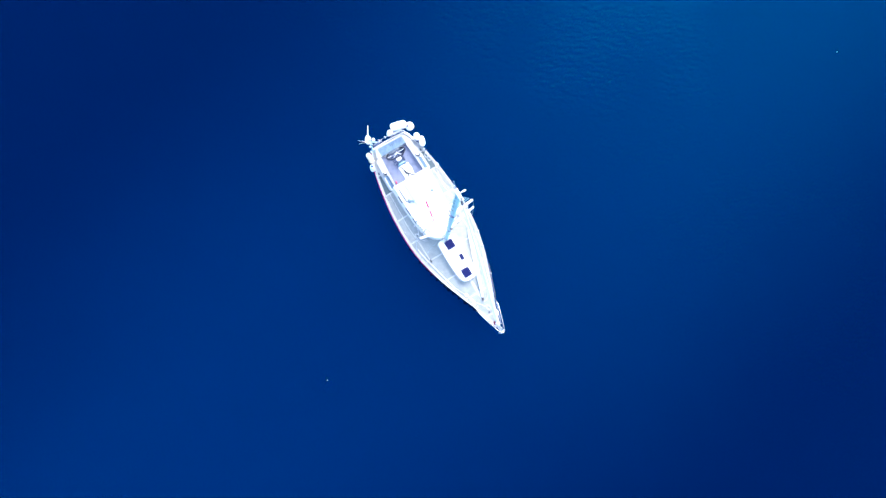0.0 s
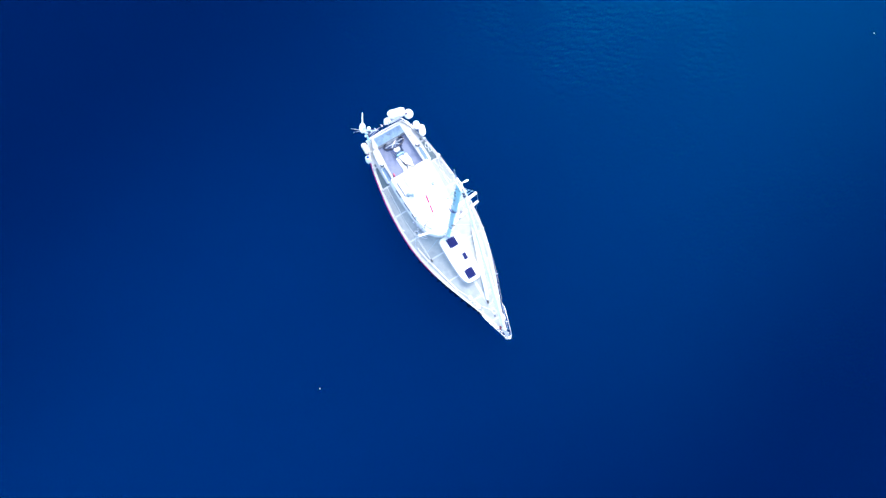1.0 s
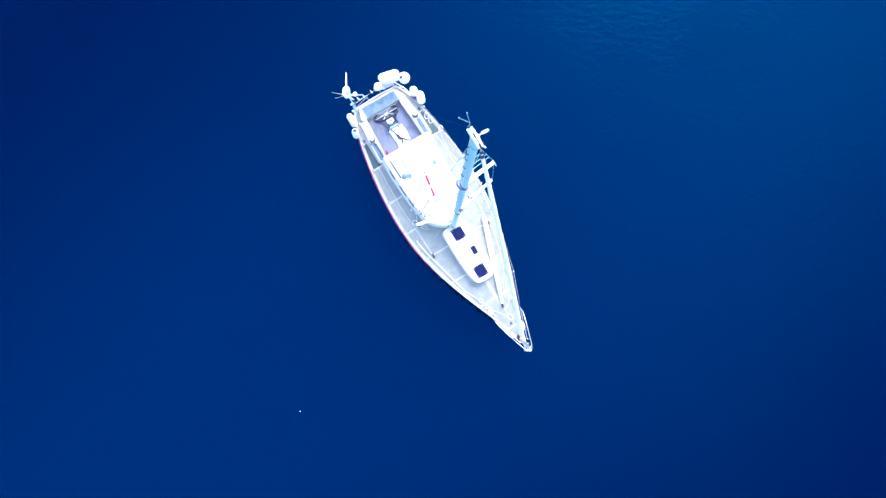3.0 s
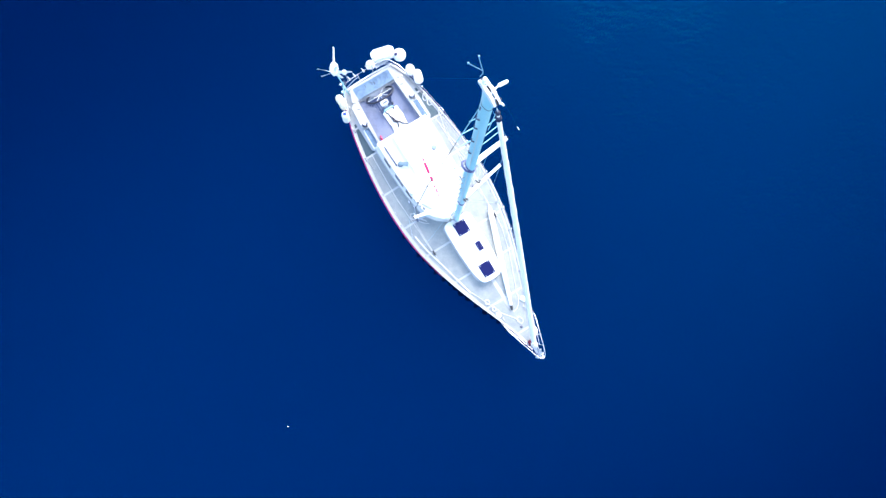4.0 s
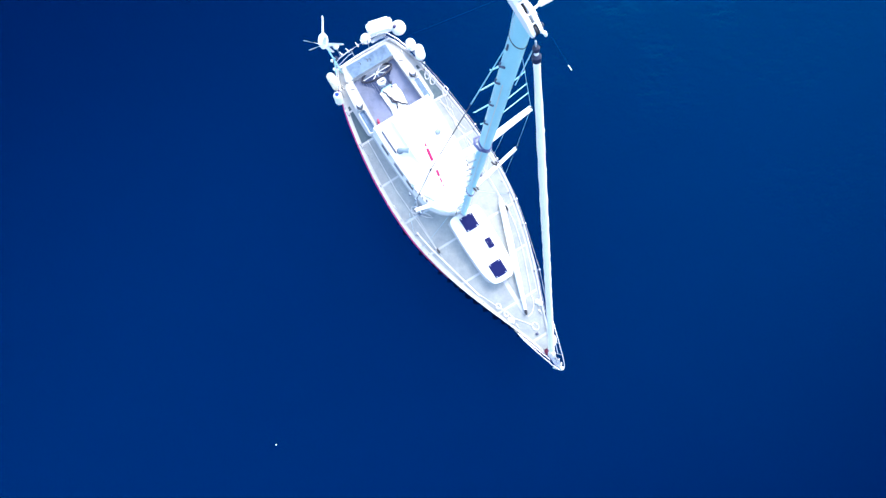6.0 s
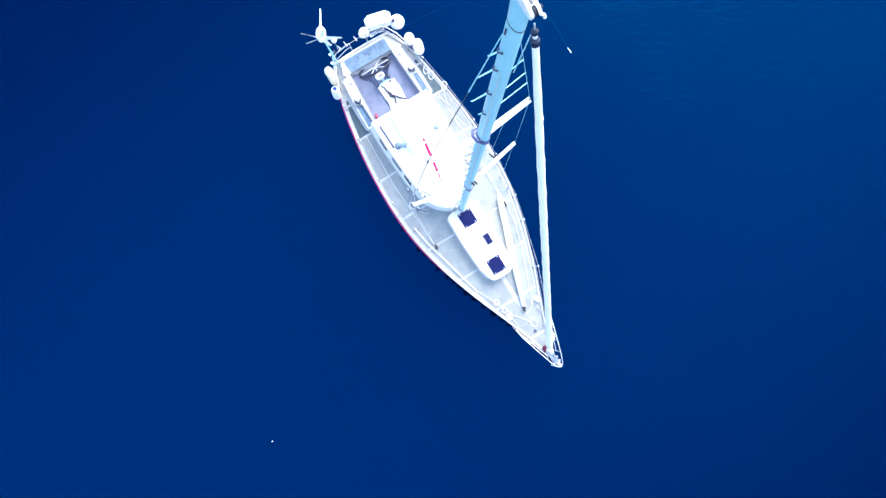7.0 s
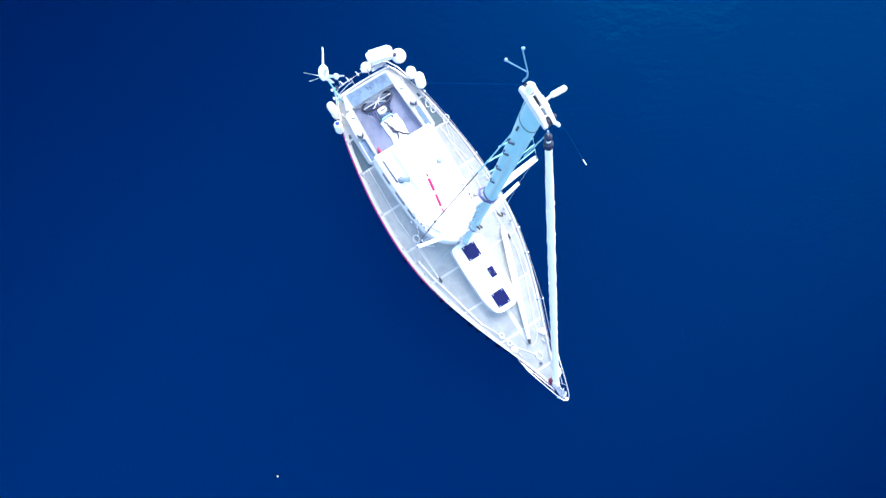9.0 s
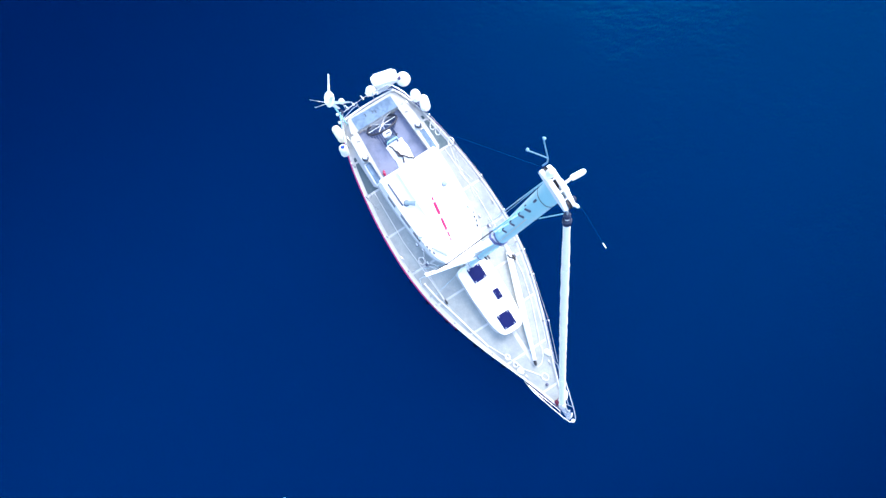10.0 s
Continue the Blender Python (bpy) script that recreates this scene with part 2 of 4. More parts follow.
def prism(outline, z0, z1, bevel=0.0, seg=3, bm=None, top=None):
    """A slab over an outline of (x, y); z0, z1 numbers or functions of (x, y); top: the upper outline, where it differs."""
    bm = bm or bmesh.new()
    f0 = z0 if callable(z0) else (lambda x, y: z0)
    f1 = z1 if callable(z1) else (lambda x, y: z1)
    lo = [bm.verts.new((x, y, f0(x, y))) for x, y in outline]
    hi = [bm.verts.new((x, y, f1(x, y))) for x, y in (top or outline)]
    n = len(lo)
    bm.faces.new(lo)
    cap = bm.faces.new(hi)
    for i in range(n):
        bm.faces.new((lo[i], lo[(i + 1) % n], hi[(i + 1) % n], hi[i]))
    if bevel:
        bmesh.ops.bevel(bm, geom=list(cap.edges), offset=bevel, segments=seg, affect='EDGES')
    return bm


def rounded(points, radius, seg=5):
    """An outline with its corners rounded."""
    out, n = [], len(points)
    for i in range(n):
        p, a, b = Vector(points[i]), Vector(points[i - 1]), Vector(points[(i + 1) % n])
        u, v = (a - p), (b - p)
        r = min(radius, u.length * 0.45, v.length * 0.45)
        s, e = p + u.normalized() * r, p + v.normalized() * r
        for k in range(seg + 1):
            t = k / seg
            q = s * (1 - t) ** 2 + p * 2 * t * (1 - t) + e * t * t
            out.append((q.x, q.y))
    return out


def spline(xs, ys, x):
    """A smooth curve through (xs, ys)."""
    if x <= xs[0]:
        return ys[0]
    if x >= xs[-1]:
        return ys[-1]
    i = max(k for k in range(len(xs) - 1) if xs[k] <= x)
    h = xs[i + 1] - xs[i]
    slope = lambda k: (ys[min(k + 1, len(ys) - 1)] - ys[max(k - 1, 0)]) / (xs[min(k + 1, len(xs) - 1)] - xs[max(k - 1, 0)])
    t = (x - xs[i]) / h
    return ((2 * t ** 3 - 3 * t ** 2 + 1) * ys[i] + (t ** 3 - 2 * t ** 2 + t) * h * slope(i)
            + (-2 * t ** 3 + 3 * t ** 2) * ys[i + 1] + (t ** 3 - t ** 2) * h * slope(i + 1))


# ---- water ----
bm = bmesh.new()
bmesh.ops.create_grid(bm, x_segments=8, y_segments=8, size=4000)
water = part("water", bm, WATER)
tagged(water, "deep blue calm sea with faint ripples", "water", kind="structure")

# ---- hull ----
HX = (-6.36, -6.0, -5.06, -4.2, -3.14, -2.2, -1.2, -0.2, 0.6, 1.5, 2.54, 3.55, 4.3, 4.9, 5.28)
HB = (0.98, 1.17, 1.47, 1.64, 1.79, 1.86, 1.87, 1.79, 1.64, 1.40, 1.04, 0.64, 0.36, 0.17, 0.05)


def beam(x):
    return spline(HX, HB, x)


def sheer(x):
    return 1.22 + 0.0068 * (x + 1.5) ** 2


def deck_z(x, y):
    b = max(beam(x), 0.1)
    return sheer(x) + 0.10 * b / 1.8 * (1 - (y / b) ** 2)


yacht = thing("sailing_yacht", (0, 0, 0), "white sailing yacht with red rubbing strake at anchor on the sea", "sailboat")


def hull_mesh():
    bm = bmesh.new()
    rows = []
    for i in range(49):
        x = -6.36 + (5.28 + 6.36) * i / 48
        b, s = beam(x), sheer(x)
        keel = -0.75 * max(0.0, 1 - ((x + 0.7) / 5.8) ** 2) ** 0.7 - 0.02
        fine = min(1.0, max(0.0, (5.3 - x) / 4.5))
        wl = b * (0.55 + 0.41 * fine)
        overhang = max(0.0, x - 3.6) / 1.7
        pts = []
        for u in (0, 0.12, 0.3, 0.5, 0.68, 0.82, 0.93, 1.0):
            z = keel + (s - keel) * u
            above = max(0.0, z / s)
            y = (wl + (b - wl) * above ** 1.3) * (1 - max(0.0, 1 - (z - keel) / (0.02 - keel)) ** 1.8)
            pts.append((x - overhang * (1 - u) * 0.8 + (0.22 * (1 - u) if x < -6.3 else 0), y if u else 0.0, z))
        rows.append([bm.verts.new((x_, y_, z_)) for x_, y_, z_ in pts] + [bm.verts.new((x_, -y_, z_)) for x_, y_, z_ in reversed(pts[1:])])
    for r, s in zip(rows, rows[1:]):
        n = len(r)
        for k in range(n):
            if k == 7:
                continue
            bm.faces.new((r[k], r[(k + 1) % n], s[(k + 1) % n], s[k]))
    bm.faces.new(rows[0])
    bm.faces.new(rows[-1])
    bmesh.ops.remove_doubles(bm, verts=bm.verts, dist=0.0005)
    return bm


hull = part("hull", hull_mesh(), GELCOAT, yacht, "white gelcoat hull", 50)

# ragged dark sheet drawn as the hull's broken reflection along the starboard waterline
def reflection_fringe(x0, x1, depth, seed):
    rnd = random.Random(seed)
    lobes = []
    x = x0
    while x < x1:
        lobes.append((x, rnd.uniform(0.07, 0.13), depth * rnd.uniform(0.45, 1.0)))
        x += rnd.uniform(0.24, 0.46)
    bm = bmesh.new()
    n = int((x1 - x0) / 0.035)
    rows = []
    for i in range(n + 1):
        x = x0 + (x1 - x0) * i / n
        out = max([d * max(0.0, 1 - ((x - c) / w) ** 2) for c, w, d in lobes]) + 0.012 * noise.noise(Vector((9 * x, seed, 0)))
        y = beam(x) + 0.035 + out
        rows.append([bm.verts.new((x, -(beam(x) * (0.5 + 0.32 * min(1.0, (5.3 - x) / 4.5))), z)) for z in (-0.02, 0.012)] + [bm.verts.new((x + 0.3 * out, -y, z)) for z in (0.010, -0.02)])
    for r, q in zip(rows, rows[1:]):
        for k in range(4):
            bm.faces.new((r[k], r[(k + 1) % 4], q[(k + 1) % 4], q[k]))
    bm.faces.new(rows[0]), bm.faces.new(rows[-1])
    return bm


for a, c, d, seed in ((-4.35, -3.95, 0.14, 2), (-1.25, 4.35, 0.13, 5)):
    part("reflection_fringe", reflection_fringe(a, c, d, seed), HULLSHADE, hull, "ragged dark fringe put in for the hull's shaded reflection")

# deck with an opening for the cockpit
COCKPIT = (-5.74, -3.95, 0.86)
bm = bmesh.new()
cells = []
N = 46
xs = sorted([-6.34 + (5.26 + 6.34) * i / N for i in range(N + 1)] + [COCKPIT[0], COCKPIT[1]])
for x in xs:
    b = beam(x) - 0.01
    ys = sorted([-b, -b * 0.8, -COCKPIT[2], -0.35, 0, 0.35, COCKPIT[2], b * 0.8, b]) if b > 1.0 else [b * k / 4 for k in range(-4, 5)]
    cells.append([bm.verts.new((x, y, deck_z(x, y))) for y in ys])
for i in range(len(xs) - 1):
    for k in range(8):
        if COCKPIT[0] <= xs[i] < COCKPIT[1] - 0.001 and 2 <= k <= 5:
            continue
        bm.faces.new((cells[i][k], cells[i + 1][k], cells[i + 1][k + 1], cells[i][k + 1]))
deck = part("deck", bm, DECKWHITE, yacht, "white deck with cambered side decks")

for s in (1, -1):
    bm = bmesh.new()
    prof = [(0.0, 0.0), (0.0, 0.07), (-0.05, 0.07), (-0.05, -0.02)]
    ring = []
    for i in range(60):
        x = -6.34 + (5.24 + 6.34) * i / 59
        ring.append([bm.verts.new((x, s * max(0.005, beam(x) + dy), sheer(x) + dz)) for dy, dz in prof])
    for a, c in zip(ring, ring[1:]):
        for k in range(4):
            bm.faces.new((a[k], a[(k + 1) % 4], c[(k + 1) % 4], c[k]))
    bm.faces.new(ring[0]), bm.faces.new(ring[-1])
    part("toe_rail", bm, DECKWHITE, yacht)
    pts = [(-6.3 + 7.6 * i / 44, s * (beam(-6.3 + 7.6 * i / 44) + 0.016 - 0.014 * s), sheer(-6.3 + 7.6 * i / 44) - 0.07 - 0.02 * s) for i in range(45)]
    part("rubbing_strake", tube(pts, [0.017 * min(1.0, (45 - i) / 12) + 0.002 for i in range(45)], 8), RED, yacht, "crimson rubbing strake along the hull")

bm = bmesh.new()
prof = [(0, 0), (0, 0.07), (0.05, 0.07), (0.05, -0.02)]
ring = [[bm.verts.new((-6.36 + dx - 0.05 * (1 - (y / 0.98) ** 2), y, sheer(-6.36) + dz + 0.03)) for dx, dz in prof] for y in [-0.98 + 1.96 * i / 12 for i in range(13)]]
for a, c in zip(ring, ring[1:]):
    for k in range(4):
        bm.faces.new((a[k], a[(k + 1) % 4], c[(k + 1) % 4], c[k]))
bm.faces.new(ring[0]), bm.faces.new(ring[-1])
part("transom_rail", bm, GELCOAT, yacht)


# ---- non-skid panels between the white waterways ----
def cabin_half(x):
    return spline((-3.95, -3.0, -2.0, -1.5, -1.0, -0.55, -0.28), (1.13, 1.12, 1.06, 1.01, 0.88, 0.58, 0.22), x) if x < -0.28 else 0.0


def trunk_half(x):
    return spline((-0.28, 0.6, 1.6, 2.1, 2.28), (0.55, 0.56, 0.525, 0.43, 0.12), x) if -0.28 < x < 2.28 else 0.0


def inner_edge(x):
    if x < -3.95:
        return 1.26
    if x > 3.5:
        return 0.0
    return max(cabin_half(x), trunk_half(x), 0.03) + 0.035


def waterway(x):
    return 0.12 + 0.03 * min(1.0, max(0.0, (x + 1.2) / 1.6)) - 0.07 * min(1.0, max(0.0, (x - 2.4) / 1.2))


def deck_panel(x0, x1, side, mat):
    bm = bmesh.new()
    n = max(3, int((x1 - x0) / 0.12))
    rows = []
    for i in range(n + 1):
        x = x0 + (x1 - x0) * i / n
        o, k = beam(x) - waterway(x), inner_edge(x)
        if o - k < 0.03:
            continue
        rows.append([(x, side * (k + (o - k) * j / 4)) for j in range(5)])
    top = [[bm.verts.new((x, y, deck_z(x, y) + 0.008)) for x, y in r] for r in rows]
    low = [[bm.verts.new((x, y, deck_z(x, y) - 0.003)) for x, y in r] for r in rows]
    for i in range(len(rows) - 1):
        for j in range(4):
            bm.faces.new((top[i][j], top[i + 1][j], top[i + 1][j + 1], top[i][j + 1]))
        bm.faces.new((top[i][0], top[i + 1][0], low[i + 1][0], low[i][0]))
        bm.faces.new((top[i][4], top[i + 1][4], low[i + 1][4], low[i][4]))
    for e in (0, -1):
        for j in range(4):
            bm.faces.new((top[e][j], top[e][j + 1], low[e][j + 1], low[e][j]))
    return part("nonskid_panel", bm, mat, deck)


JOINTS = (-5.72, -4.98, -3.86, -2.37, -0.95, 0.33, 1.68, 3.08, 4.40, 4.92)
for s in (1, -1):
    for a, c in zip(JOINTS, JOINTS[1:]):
        # darkest grey on the aft panels, a middle grey on the next pair
        deck_panel(a + 0.035, c - 0.035, s, NONSKID_DARK if c < -3.5 else NONSKID_DULL if c < -2 else NONSKID)

# ---- cabin and trunk ----
def offset_outline(half, x0, x1, n, shrink):
    a = [(x0 + (x1 - x0) * i / n, half(x0 + (x1 - x0) * i / n) - shrink) for i in range(n + 1)]
    return [(x, max(y, 0.02)) for x, y in a] + [(x, -max(y, 0.02)) for x, y in reversed(a)]


low = offset_outline(cabin_half, -3.94, -0.29, 26, 0.0)
high = [(x if x < -0.9 else x - 0.05 * (x + 0.9) / 0.6, y * (1 - 0.12 + 0.09 * min(1, max(0, x + 1.65)))) for x, y in low]
bm = prism(low, lambda x, y: deck_z(x, y) - 0.05, lambda x, y: 2.16 - 0.09 * (y / 1.1) ** 2 - 0.02 * max(0, x + 2.5) ** 2, 0.05, 3, top=high)
cabin = part("coachroof", bm, GELCOAT, yacht, "white coachroof, glaring in the sun", 14)
low = rounded([(-0.27, -0.55), (-0.27, 0.55), (0.8, 0.56), (1.75, 0.51), (2.27, 0.37), (2.27, -0.37), (1.75, -0.51), (0.8, -0.56)], 0.2)
high = [(0.99 * (x - 1) + 1, y * 0.98) for x, y in low]
bm = prism(low, lambda x, y: deck_z(x, y) - 0.05, lambda x, y: 1.745 - 0.03 * (y / 0.5) ** 2 - 0.012 * (x - 0.3), 0.025, 3, top=high)
trunk = part("foredeck_trunk", bm, GELCOAT, yacht, "white low trunk cabin", 14)


def hatch(x, y, hx, hy, z):
    low = rounded([(x - hx - 0.03, y - hy - 0.03), (x - hx - 0.03, y + hy + 0.03), (x + hx + 0.03, y + hy + 0.03), (x + hx + 0.03, y - hy - 0.03)], 0.05)
    f = part("hatch", prism(low, z - 0.06, z + 0.02, 0.01, 2), PAINT, yacht, "deck hatch with blue tinted acrylic lid")
    lid = rounded([(x - hx, y - hy), (x - hx, y + hy), (x + hx, y + hy), (x + hx, y - hy)], 0.03)
    part("pane", prism(lid, z + 0.015, z + 0.034, 0.006, 2), ACRYLIC, f, "blue tinted acrylic pane")
    for e, kind in ((-1, "latch"), (1, "hinge")):
        for s in (1, -1):
            px, py = x + e * hx * 0.86, y + s * hy * (0.72 if hx > 0.2 else 0.0)
            w = 0.028
            if hx < 0.2:
                if s != e:
                    continue
                px, py, w = x + e * 0.05, y + s * 0.055, 0.016
            part(kind, box(px - w, px + w, py - 0.7 * w, py + 0.7 * w, z + 0.03, z + 0.05, 0.006), STEEL, f)


hatch(0.14, -0.004, 0.25, 0.228, 1.735)
hatch(1.852, -0.008, 0.25, 0.222, 1.715)
hatch(1.02, 0.20, 0.17, 0.10, 1.725)

# cabin side windows, rails and vents
for s in (1, -1):
    for a, c in ((-3.40, -3.00), (-2.68, -2.20), (-2.02, -1.67)):
        bm = bmesh.new()
        prof = []
        for i in range(9):
            x = a + (c - a) * i / 8
            for z in (1.72, 1.96):
                prof.append(bm.verts.new((x, s * (cabin_half(x) * (1 - 0.12 * (z - 1.3) / 0.82) + 0.006), z)))
        for i in range(8):
            bm.faces.new((prof[2 * i], prof[2 * i + 2], prof[2 * i + 3], prof[2 * i + 1]))
        bmesh.ops.solidify(bm, geom=bm.faces[:], thickness=0.012)
        w = part("cabin_window", bm, CUSHION if a == -2.68 else DARKGLASS, yacht, "cabin window with its grey-violet blind drawn" if a == -2.68 else "dark smoked cabin window")
        frame_pts = []
        for i in range(9):
            frame_pts.append((a + (c - a) * i / 8, 1.72))
        for i in range(9):
            frame_pts.append((c - (c - a) * i / 8, 1.96))
        pts = [(x, s * (cabin_half(x) * (1 - 0.12 * (z - 1.3) / 0.82) + 0.012), z) for x, z in frame_pts]
        part("window_frame", tube(pts, 0.012, 6, closed=True), ALLOY, w)
    x0, x1 = -3.68, -2.88
    bm = tube([(x0, s * 0.84, 2.07), (x0 + 0.05, s * 0.84, 2.15), (x1 - 0.05, s * 0.82, 2.15), (x1, s * 0.82, 2.07)], 0.027, 8)
    tube([((x0 + x1) / 2, s * 0.83, 2.07), ((x0 + x1) / 2, s * 0.83, 2.17)], 0.018, 8, bm)
    part("grab_rail", bm, SLATE if s < 0 else PAINT, yacht, "dark grab rail" if s < 0 else "white grab rail")

aim = Vector((0.61, 0.79, 0))
base = Vector((-2.86, -0.68, 2.10))
bm = lathe([(0.075, 0), (0.075, 0.03), (0.055, 0.04), (0.055, 0.09)], Matrix.Translation(base))
tube([base + Vector((0, 0, 0.06)), base + Vector((0, 0, 0.13)), base + aim * 0.05 + Vector((0, 0, 0.17)), base + aim * 0.17 + Vector((0, 0, 0.18)), base + aim * 0.29 + Vector((0, 0, 0.18))], [0.055, 0.06, 0.065, 0.07, 0.08], 14, bm)
cowl = part("cowl_vent", bm, VENT, yacht, "pale cowl ventilator with a dark foot ring")
part("deck_ring", tube([base + Vector((0.085 * math.cos(a), 0.085 * math.sin(a), 0.02)) for a in [6.283 * k / 16 for k in range(16)]], 0.017, 6, closed=True), SLATE, cowl)
mouth = base + aim * 0.295 + Vector((0, 0, 0.18))
across = Vector((0.79, -0.61, 0))
part("mouth_ring", tube([mouth + 0.08 * (math.cos(a) * across + math.sin(a) * Vector((0, 0, 1))) for a in [6.283 * k / 16 for k in range(16)]], 0.010, 6, closed=True), PAINT, cowl)
bm = lathe([(0.05, 0), (0.05, 0.04), (0.075, 0.055), (0.07, 0.08), (0.0, 0.10)], pose(-2.75, 0.635, 2.10))
mush = part("mushroom_vent", bm, VENT, yacht, "pale mushroom ventilator")
part("vent_ring", tube([(-2.75 + 0.078 * math.cos(a), 0.635 + 0.078 * math.sin(a), 2.15) for a in [6.283 * k / 16 for k in range(16)]], 0.013, 6, closed=True), MASTFIT, mush)
# companionway slide and sea hood
bm = prism(rounded([(-3.88, -0.42), (-3.88, 0.42), (-2.2, 0.38), (-2.2, -0.38)], 0.08), 2.08, lambda x, y: 2.172 - 0.09 * (y / 1.1) ** 2 - 0.02 * max(0, x + 2.5) ** 2, 0.006, 2)
part("sliding_hatch", bm, GELCOAT, yacht)

# ---- cockpit ----
cx0, cx1, cy = COCKPIT
bm = bmesh.new()
wall = 0.03
SEAT, FLOOR = 1.40, 1.05
# moulded liner: outer walls, seats' fronts and floor
def wall_box(x0, x1, y0, y1, z0, z1, bm):
    return box(x0, x1, y0, y1, z0, z1, 0.0, bm=bm)
wall_box(cx0 - wall, cx0, -cy - wall, cy + wall, 0.8, 1.46, bm)
wall_box(cx1, cx1 + wall, -cy - wall, cy + wall, 0.8, 1.9, bm)
wall_box(cx0, cx1, cy, cy + wall, 0.8, 1.46, bm)
wall_box(cx0, cx1, -cy - wall, -cy, 0.8, 1.46, bm)
wall_box(cx0, cx1, -cy, cy, 0.8, FLOOR - 0.02, bm)
part("cockpit_liner", bm, GELCOAT, yacht)
for i in range(14):
    y0 = -0.56 + 0.08 * i
    part("sole_plank", box(cx0 + 0.01, cx1 - 0.01, y0 + 0.004, y0 + 0.076, FLOOR - 0.015, FLOOR + 0.005), SOLE, yacht, "weathered grey plank")
for s in (1, -1):
    out = [(-5.25, s * 0.31), (-5.44, s * 0.52), (-5.72, s * 0.56), (cx0 + 0.02, s * (cy - 0.01)), (cx1 - 0.02, s * (cy - 0.01)), (cx1 - 0.02, s * 0.24), (-4.95, s * 0.25)]
    if s < 0:
        out.reverse()
    part("cockpit_seat", prism(rounded(out, 0.06), FLOOR, SEAT, 0.03, 2), CUSHION, yacht, "lavender grey cockpit bench")
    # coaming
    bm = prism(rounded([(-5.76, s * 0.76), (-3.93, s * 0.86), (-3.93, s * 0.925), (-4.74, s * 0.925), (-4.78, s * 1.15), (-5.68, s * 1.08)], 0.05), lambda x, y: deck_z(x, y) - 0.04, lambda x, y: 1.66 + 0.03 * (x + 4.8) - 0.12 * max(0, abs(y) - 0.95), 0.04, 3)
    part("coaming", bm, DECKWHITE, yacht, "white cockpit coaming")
    bm = prism(rounded([(-4.735, s * 0.93), (-3.96, s * 0.93), (-3.96, s * 1.17), (-4.735, s * 1.15)], 0.03), lambda x, y: deck_z(x, y) - 0.03, 1.54, 0.02, 2)
    lock = part("coaming_locker", bm, GELCOAT, yacht)
    bm = prism(rounded([(-4.715, s * 0.945), (-3.98, s * 0.945), (-3.98, s * 1.14), (-4.715, s * 1.12)], 0.03), 1.535, 1.555, 0.006, 2)
    part("lid", bm, LIDBLUE, lock, "pale blue locker lid")
    # winch
    w = lathe([(0.085, 0), (0.085, 0.03), (0.06, 0.05), (0.055, 0.10), (0.075, 0.14), (0.075, 0.155), (0.03, 0.16), (0.03, 0.175)], pose(-4.87, s * 0.99, 1.66), 20)
    w = part("winch", w, STEEL, yacht, "steel sheet winch")
    part("winch_cap", lathe([(0.062, 0.0), (0.062, 0.012), (0.025, 0.016), (0.0, 0.017)], pose(-4.87, s * 0.99, 1.832), 18), PAINT, w, "white winch cap")
    part("winch_base", lathe([(0.11, 0), (0.105, 0.02), (0.08, 0.025)], pose(-4.87, s * 0.99, 1.655)), BLACK, w)
    part("cleat", tube([(-5.45, s * 0.9 - 0.05, 1.70), (-5.42, s * 0.9, 1.715), (-5.40, s * 0.9 + 0.05, 1.70)], 0.014, 8), BLACK, yacht)

# aft deck box with its pale blue lid
bm = prism(rounded([(-6.27, -0.80), (-6.27, 0.82), (-5.745, 1.0), (-5.745, -0.98)], 0.05), lambda x, y: deck_z(x, y) - 0.03, 1.62, 0.03, 2)
laz = part("lazarette", bm, DECKWHITE, yacht, "white aft locker")
bm = prism(rounded([(-6.20, -0.71), (-6.165, 0.757), (-5.752, 0.765), (-5.752, -0.705)], 0.03), 1.615, 1.64, 0.006, 2)
part("lid", bm, LIDBLUE, laz, "weathered pale blue locker lid")
for x, y in ((-6.06, -0.27), (-6.03, -0.02), (-5.99, 0.07)):
    bm = tube([(x - 0.05, y, 1.642), (x, y + 0.03, 1.655), (x + 0.06, y, 1.642)], 0.009, 6)
    part("lifting_ring", bm, BLACK, laz)

# steering wheel and binnacle
lean = pose(-5.50, 0.03, 1.66, 0, -52, 0)
bin_ = part("binnacle", lathe([(0.15, 0), (0.14, 0.04), (0.09, 0.1), (0.08, 0.72), (0.12, 0.78), (0.13, 0.88), (0.10, 0.93), (0.0, 0.95)], pose(-5.16, 0.02, FLOOR - 0.19), 20), GELCOAT, yacht, "white steering pedestal with compass")
part("instrument_box", box(-5.21, -5.04, -0.14, 0.15, 1.74, 1.88, 0.03), GELCOAT, bin_)
part("instrument_face", box(-5.13, -5.09, -0.05, 0.11, 1.876, 1.884), SLATE, bin_)
part("grab_bar", tube([(-4.88, -0.16, FLOOR), (-4.86, -0.17, 1.75), (-4.84, -0.14, 1.94), (-4.84, 0.18, 1.94), (-4.86, 0.21, 1.75), (-4.88, 0.20, FLOOR)], 0.020, 8), PALEMAST, bin_, "pale grab bar")
# slab added for the shaded instruments, their blue shade in its colour
part("shaded_instruments", box(-5.03, -4.74, -0.12, 0.20, 1.56, 1.60, 0.012), LIDBLUE, bin_, "pale blue slab put in for instruments in shade")
part("engine_lever", tube([(-4.95, 0.20, 1.70), (-4.95, 0.25, 1.74), (-4.93, 0.26, 1.92)], [0.014, 0.014, 0.022], 8), BLACK, bin_)
